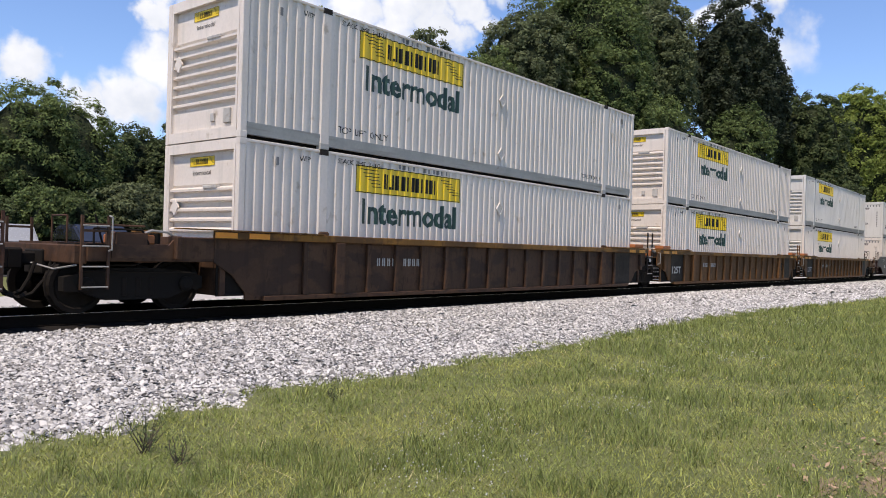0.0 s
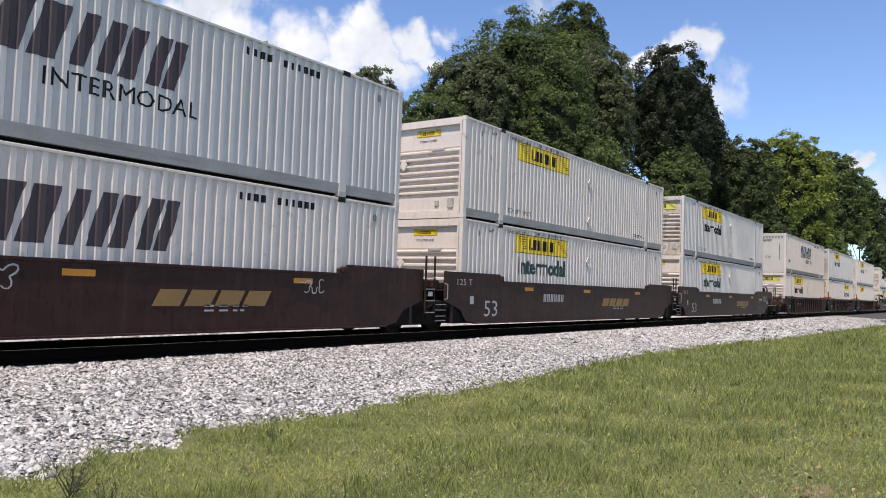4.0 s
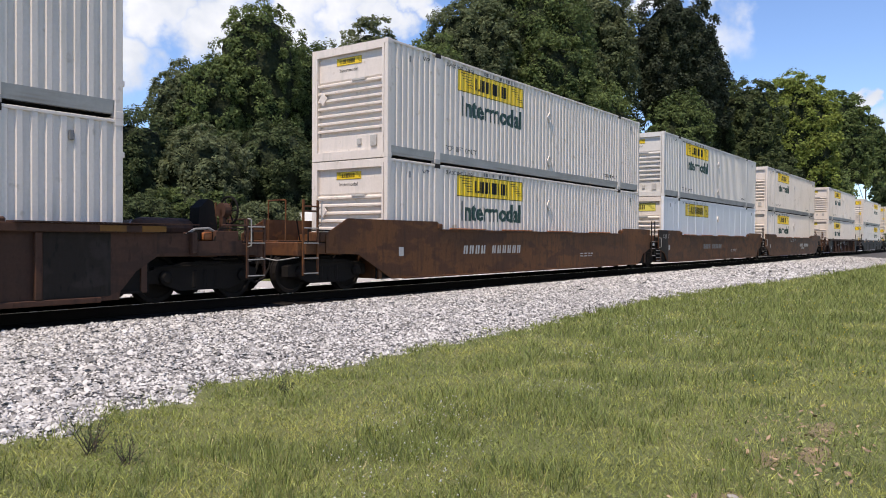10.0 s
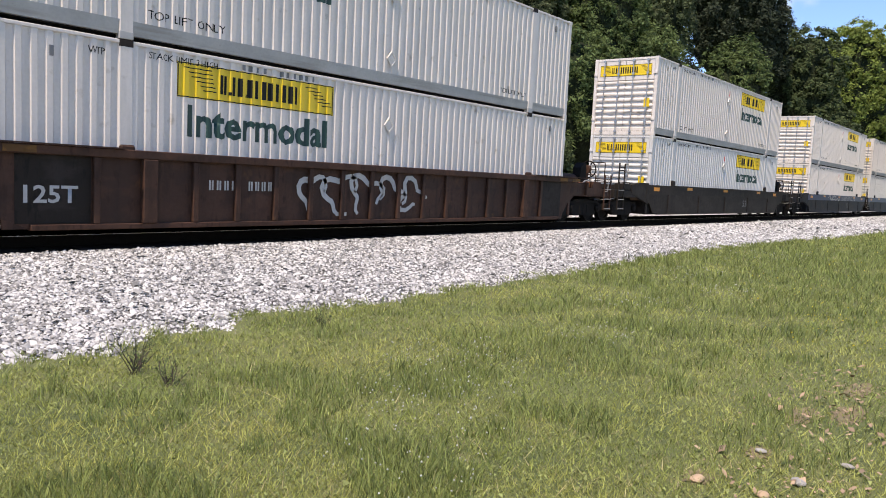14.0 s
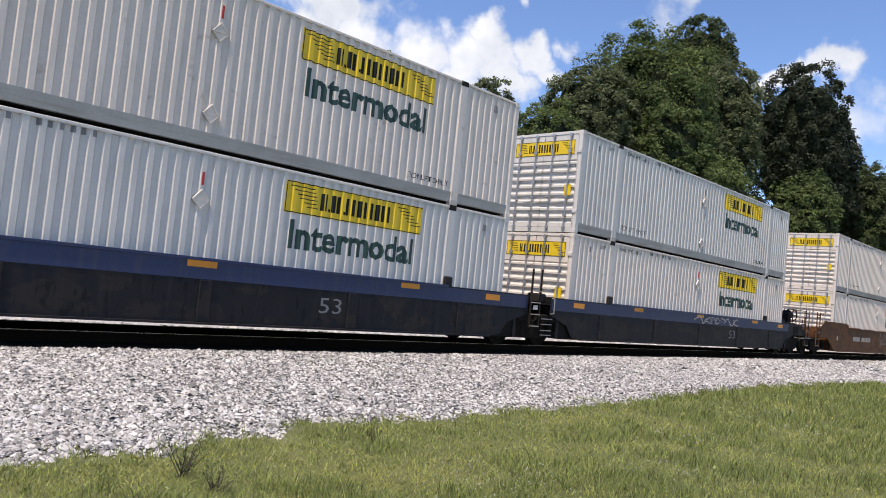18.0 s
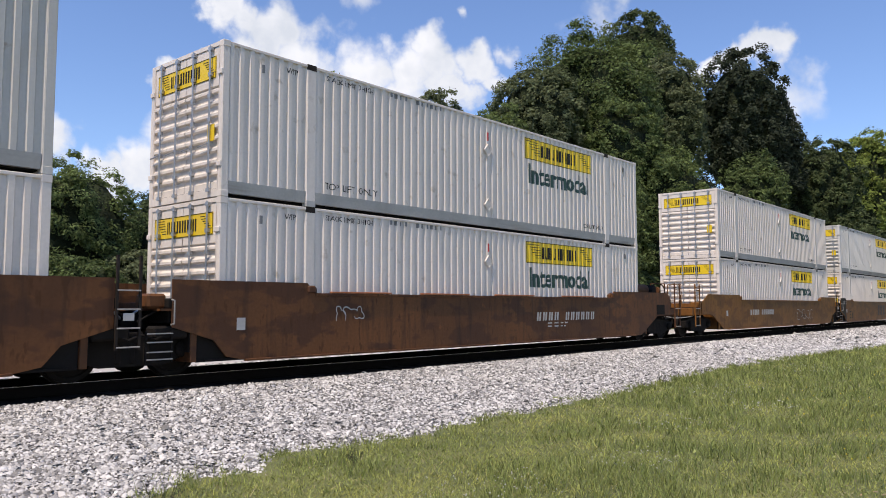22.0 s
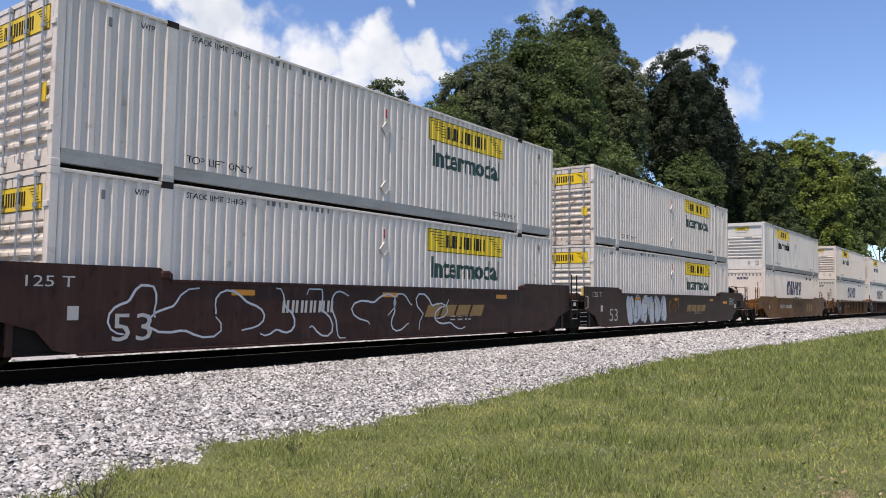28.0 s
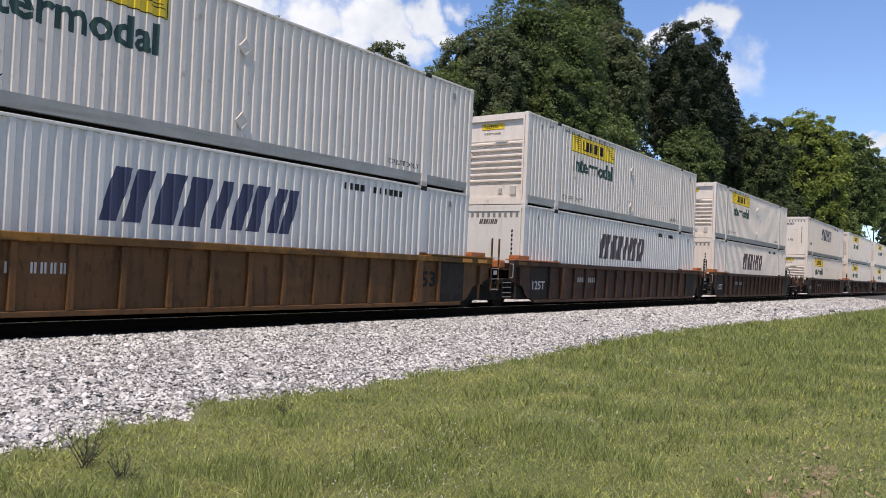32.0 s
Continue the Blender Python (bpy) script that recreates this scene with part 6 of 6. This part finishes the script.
def throwup(n, x0, x1, z0, z1, rows, cols, fill=BLACK):
    """Fat rounded letters with a pale outline, sprayed in rows."""
    rnd = random.Random(n)
    dx, dz = (x1 - x0) / cols, (z1 - z0) / rows
    for i in range(rows):
        for j in range(cols):
            cx, cz, tilt = x0 + (j + 0.5) * dx, z0 + (i + 0.5) * dz, rnd.uniform(-0.25, 0.25)
            for size, mat, y in ((1.03, GREYMARK if rnd.random() < 0.6 else WHITEMARK, -1.4235), (0.95, fill, -1.4265)):
                bm = bmesh.new()
                rim = []
                for k in range(20):
                    a = k * math.tau / 20
                    u, v = math.cos(a), math.sin(a)
                    m = size * 0.5 * (abs(u) ** 3 + abs(v) ** 3) ** (-1 / 3) * (1 + 0.08 * math.sin(3 * a + 2 * j + i))
                    rim.append(bm.verts.new((cx + dx * 0.97 * m * u + tilt * dz * m * v, y, cz + dz * 0.97 * m * v)))
                bm.faces.new(rim)
                mark(n, "graffiti", bm, mat, "fat sprayed letter shape")


def car_marks():
    for n in range(-1, len(UNITS) - 1):
        u, upper, lower, du, dl, (style, paint), ends = UNITS[n + 1]
        y = {"ribbed": -1.426, "plated": -1.426, "banded": -1.43}[style]
        rnd = random.Random(n)
        for x in ((3.4, 7.7, 12.6) if paint in (MAROON, BLACKCAR, NIGHTCAR) else ()):
            mark(n, "reflector", boxes((x, x + 0.55, y - 0.004, y, 1.20, 1.31)), ORANGE, "orange reflector strip")
        if style == "plated":
            at = {A: 3.1, B: 9.85, C: 5.4, ONE: 3.1}[ends]
            if paint is MAROON:
                mark(n, "number_mark", bars(4.65, 0.86, (0.19,) * 6, 0.25, 0.06, y, 0.02), WHITEMARK, "white number bars")
            elif not (paint is OCHRE and ends == C):
                mark(n, "number_mark", bars(at, 0.80, (0.21, 0.21, 0.21, 0.22, -0.28, 0.20, 0.20, 0.20, 0.20, 0.20, 0.20), 0.23, 0.085, y, 0.03), GREYMARK if ends == C else WHITEMARK, "faded number bars")
            if paint is MAROON or (paint is OCHRE and ends == C):
                mark(n, "stencil", lettering("53", 0.46, WHITEMARK if paint is MAROON else BLACK, 0.72), None, "large stencilled length", pose(1.05, y - 0.003, 0.42))
            if ends == C or paint is MAROON:
                mark(n, "stencil", lettering("125 T", 0.17, WHITEMARK, 0.75), None, "white stencilled marks", pose(-0.35, y - 0.003, 1.30))
            if paint is MAROON and ends == B:
                for k in range(7):
                    mark(n, "data_mark", bars(LONG - 0.35, 1.34 - 0.055 * k, (0.30 + 0.07 * ((k * 5) % 3), 0.26 + 0.06 * ((k * 3) % 4)), 0.026, 0.05, y), WHITEMARK, "small white data lines")
                mark(n, "reflector", boxes((LONG - 1.45, LONG - 0.75, y - 0.004, y, 1.08, 1.20)), ORANGE, "orange reflector strip")
                mark(n, "tag_plate", boxes((LONG + 0.58, LONG + 0.80, y - 0.004, y, 0.86, 1.06)), CREAM, "pale paper tag")
            if ends == C and paint is not MAROON:
                mark(n, "dark_panel", prism(bmesh.new(), [(-0.94, 0.885), (-0.16, 0.65), (0.12, 0.36), (0.26, 0.27), (0.26, 1.64), (-0.94, 1.64)], y - 0.0015, y + 0.001), BLACKCAR, "blackened end panel")
            mark(n, "data_plate", boxes((0.30, 0.48, y - 0.004, y, 0.78, 1.0)), WHITEMARK)
            for k in range(2):
                mark(n, "data_mark", bars(10.4, 0.62 + 0.09 * k, (0.6, 0.3 + 0.1 * k), 0.035, 0.06, y), WHITEMARK if paint is not OCHRE else BLACK)
            if paint is MAROON:
                mark(n, "stripe_mark", bars(9.3, 0.72, (0.56, 0.56, 0.56, 0.56), 0.30, 0.10, y, 0.16), FADEDGOLD, "slanted yellowish mark")
        elif style == "ribbed":
            if n:
                mark(n, "dark_patch", boxes((0.30, 1.42, y - 0.003, y + 0.001, 0.24, 1.27)), BLACKCAR, "black paint patch")
                mark(n, "stencil", lettering("125T", 0.27, WHITEMARK, 0.80, 0.02), None, "white stencilled marks", pose(0.42, y - 0.006, 0.55))
            if paint is RIBTAN:
                mark(n, "stencil", lettering("53", 0.40, BLACK, 0.62, 0.03), None, "dark stencilled length", pose(LONG - 2.20, y - 0.006, 0.62))
            mark(n, "number_mark", bars(3.55, 0.80, (0.10,) * 4, 0.17, 0.06, y), WHITEMARK, "white number bars")
            mark(n, "number_mark", bars(4.40, 0.80, (0.10,) * 5, 0.17, 0.05, y), WHITEMARK, "white number bars")
        else:
            mark(n, "stencil", lettering("53", 0.30, GREYMARK, 0.55), None, "faded stencilled length", pose(10.5, y - 0.003, 0.55))
            for x in (0.1, 15.4):
                mark(n, "reflector", boxes((x, x + 0.53, y - 0.004, y, 1.12, 1.26)), ORANGE, "orange reflector strip")
    yy = -1.433
    sprays = ((3, 2.1, 3.7, 0.55, 0.95, WHITEMARK, 0.014, 4), (3, 4.0, 7.0, 0.98, 1.38, WHITEMARK, 0.016, 9), (3, 12.8, 13.6, 1.0, 1.3, WHITEMARK, 0.014, 3),
              (7, 8.4, 9.8, 0.35, 1.1, WHITEMARK, 0.02, 4), (7, 11.0, 14.6, 0.32, 1.15, WHITEMARK, 0.05, 6), (7, 5.6, 6.6, 0.5, 1.15, WHITEMARK, 0.016, 3),
              (8, 1.55, 2.6, 0.55, 0.9, SILVER, 0.03, 4), (12, 5.6, 9.4, 0.35, 1.18, WHITEMARK, 0.06, 5), (11, 6.5, 8.1, 1.15, 1.38, WHITEMARK, 0.012, 5),
              (14, 4.6, 7.8, 1.03, 1.31, WHITEMARK, 0.040, 5), (14, 8.6, 10.8, 1.03, 1.31, WHITEMARK, 0.024, 7), (14, 10.9, 13.0, 1.02, 1.30, WHITEMARK, 0.016, 6), (16, 7.6, 11.2, 1.03, 1.26, WHITEMARK, 0.020, 9),
              (17, 8.2, 10.2, 0.70, 1.38, WHITEMARK, 0.014, 7), (18, 7.0, 8.2, 0.9, 1.35, WHITEMARK, 0.013, 5), (18, 13.0, 14.4, 0.75, 1.35, WHITEMARK, 0.014, 6), (18, 4.7, 5.2, 0.7, 1.05, WHITEMARK, 0.012, 2),
              (19, 2.6, 3.4, 0.9, 1.2, WHITEMARK, 0.012, 3), (20, 9.8, 12.6, 0.5, 1.0, WHITEMARK, 0.012, 4), (21, 12.0, 14.2, 0.35, 1.42, BLACK, 0.05, 6), (22, 12.6, 13.6, 0.85, 1.25, WHITEMARK, 0.013, 4),
              (23, 4.0, 6.2, 0.5, 1.3, GREYMARK, 0.03, 5), (24, 1.0, 11.0, 0.30, 1.35, SILVER, 0.022, 10), (25, 2.7, 6.7, 0.35, 1.35, BLACK, 0.012, 9), (25, 7.2, 8.2, 0.45, 1.35, SILLYELLOW, 0.07, 3),
              (26, 2.4, 5.4, 0.32, 1.25, RUSTCAR, 0.030, 5), (26, 6.8, 10.2, 0.30, 1.3, MAROON, 0.045, 5), (26, 7.0, 10.0, 0.30, 1.3, RUSTCAR, 0.060, 4), (5, 14.0, 15.2, 0.6, 1.1, GREYMARK, 0.012, 3), (2, 3.2, 9.0, 0.4, 1.1, GREYMARK, 0.013, 6))
    for i, (n, x0, x1, z0, z1, mat, stroke, loops) in enumerate(sprays):
        mark(n, "graffiti", scrawl(50 + i, x0, x1, z0, z1, yy - 0.001 * (i % 3) - (0.03 if UNITS[n + 1][5][0] == "banded" else 0), stroke, loops), mat, "sprayed graffiti strokes")
    throwup(22, 4.3, 7.7, 0.30, 1.42, 2, 5)
    throwup(25, 2.6, 6.8, 0.30, 1.40, 1, 6, SILVER)
    # plain shapes that stand for faded marks on three of the cars
    mark(18, "mark_panel", boxes((5.9, 9.2, yy - 0.001, yy + 0.006, 0.42, 1.14)), BLACKCAR, "dark painted panel")
    mark(18, "block_mark", bars(6.2, 0.50, (0.62, 0.62, 0.66), 0.54, 0.30, yy - 0.005, 0.12), RUSTCAR, "plain slanted shapes of a faded mark")
    mark(26, "block_mark", bars(10.7, 0.55, (0.42, 0.42, 0.46), 0.52, 0.28, yy - 0.002, 0.12), FADEDGOLD, "plain slanted shapes of a faded mark")
    mark(21, "block_mark", bars(8.6, 0.55, (0.46, 0.46, 0.50), 0.66, 0.30, yy - 0.002, 0.14), MAROON, "plain slanted shapes of a faded mark")


# ---- parked vehicles beyond the track ----
def vehicle(x, y, turn, body, label, tall):
    """A parked car or SUV: body, glasshouse, windows, wheels and lamps."""
    t = tagged(new("parked_car"), label, "car", "cars parked beyond the track")
    t.matrix_basis = pose(x, y, 0.60 - 0.45 * min(1.0, max(0.0, (22 - x) / 12)), 0, 0, turn)
    h, l = (1.80, 5.0) if tall else (1.45, 4.6)
    belt = 1.05 if tall else 0.92
    low = [(-l / 2, 0.45), (-l / 2 + 0.08, 0.30), (l / 2 - 0.05, 0.30), (l / 2, 0.5), (l / 2 - 0.05, belt - 0.18), (l / 2 - 1.1, belt), (-l / 2 + 0.12, belt)]
    bm = prism(bmesh.new(), low, -0.92, 0.92)
    bmesh.ops.bevel(bm, geom=list(bm.edges), offset=0.06, segments=2, affect="EDGES")
    part("body", bm, body, t)
    roof = [(-l / 2 + 0.12, belt - 0.02), (l / 2 - 1.15, belt - 0.02), (l / 2 - 1.95, h), (-l / 2 + (0.35 if tall else 1.0), h)]
    bm = prism(bmesh.new(), roof, -0.80, 0.80)
    bmesh.ops.bevel(bm, geom=list(bm.edges), offset=0.07, segments=2, affect="EDGES")
    part("cabin", bm, body, t)
    for sy in (-1, 1):
        for a, b in ((0.28, 0.48), (0.52, 0.74)) if not tall else ((0.10, 0.34), (0.38, 0.58), (0.62, 0.80)):
            x0, x1 = -l / 2 + 0.2 + a * (l - 1.6), -l / 2 + 0.2 + b * (l - 1.6)
            win = [(x0, belt + 0.06), (x1 + 0.12, belt + 0.06), (x1, h - 0.14), (x0 + 0.06, h - 0.14)]
            part("window", prism(bmesh.new(), win, *sorted((sy * 0.79, sy * 0.812))), GLASS, t, "dark tinted glass")
        for wx in (-l / 2 + 0.95, l / 2 - 0.95):
            w = part("wheel", lathe(bmesh.new(), [(0.20, -0.11), (0.34, -0.11), (0.36, -0.06), (0.36, 0.06), (0.34, 0.11), (0.20, 0.11)], (wx, sy * 0.86, 0.36), 20), TYRE, t)
            part("rim", lathe(bmesh.new(), [(0.05, -0.02), (0.20, -0.01), (0.21, 0.01)], (wx, sy * 0.975, 0.36), 16), STEEL, w)
        part("tail_lamp", boxes((-l / 2 - 0.01, -l / 2 + 0.10, *sorted((sy * 0.70, sy * 0.90)), belt - 0.32, belt - 0.05), bevel=0.01), REDLAMP, t)
    part("windscreen", prism(bmesh.new(), [(l / 2 - 1.20, belt + 0.05), (l / 2 - 1.17, belt + 0.07), (l / 2 - 1.86, h - 0.10), (l / 2 - 1.90, h - 0.12)], -0.68, 0.68), GLASS, t)
    part("bumper", boxes((l / 2 - 0.06, l / 2 + 0.05, -0.85, 0.85, 0.34, 0.56), bevel=0.03), GREYMARK, t)


def parked_cars():
    vehicle(26.2, 24.9, 3, CARWHITE, "white SUV with dark windows parked beyond the track", True)
    vehicle(15.8, 25.2, 80, CARDARK, "dark blue car parked beyond the track", False)
    vehicle(11.6, 25.0, 84, CARDARK, "dark car parked beyond the track", False)
    vehicle(9.0, 25.3, 80, CARGREY, "silver car parked beyond the track", False)
    vehicle(32.5, 25.3, 84, CARDARK, "dark car parked beyond the track", True)
    vehicle(5.6, 25.2, 82, CARDARK, "dark car parked beyond the track", False)


def motions():
    for ob, x, z, turn in MOVING:
        walk(ob, [(t, pose(x - SPEED * t, TRACK_Y, z, 0, 0, turn)) for t in (0, 8, 16, 24, 32)])


train()
car_marks()
for o in (*TRUCK.children_recursive, TRUCK):
    bpy.data.objects.remove(o)
woods()
parked_cars()
track()
kerb()
leaf_litter()
field_stones()
streak_bars()
for wx_, wy_, wh_, ws_ in ((2.98, 5.35, 0.42, 1), (3.10, 5.50, 0.26, 3), (3.02, 4.92, 0.30, 2), (5.30, 5.82, 0.22, 4), (14.9, 6.98, 0.36, 6)):
    weed(wx_, wy_, wh_, ws_)
flowers("clover", ((4.6, 3.6, 0.6), (5.2, 4.1, 0.5), (4.1, 3.3, 0.5), (9.5, 4.4, 0.5), (14.0, 5.2, 0.8), (12, 4.0, 0.5), (7.0, 3.6, 0.4), (20, 5.5, 1.0), (3.2, 2.6, 0.5)), 60, CLOVER, "small white clover flowers", 21, 0.07)
flowers("buttercup", ((16, 2.6, 2.5), (12, 2.0, 1.6), (24, 3.2, 3), (9.5, 1.8, 0.8)), 40, BUTTERCUP, "small yellow meadow flowers", 22, 0.10)
grass()
dry_grass()
edge_tufts()
low_leaves()
stones("ballast", 150000, 1.0, 34.0, 5.3, 11.75, 0.0225, 31)
stones("ballast", 34000, 22.0, 80.0, 5.9, 11.6, 0.036, 32, False)
stones("ballast", 8000, -16.0, 1.2, 5.3, 11.6, 0.05, 34, False)
stones("ballast", 7000, 0.0, 40.0, 15.2, 18.6, 0.05, 33, False)
motions()
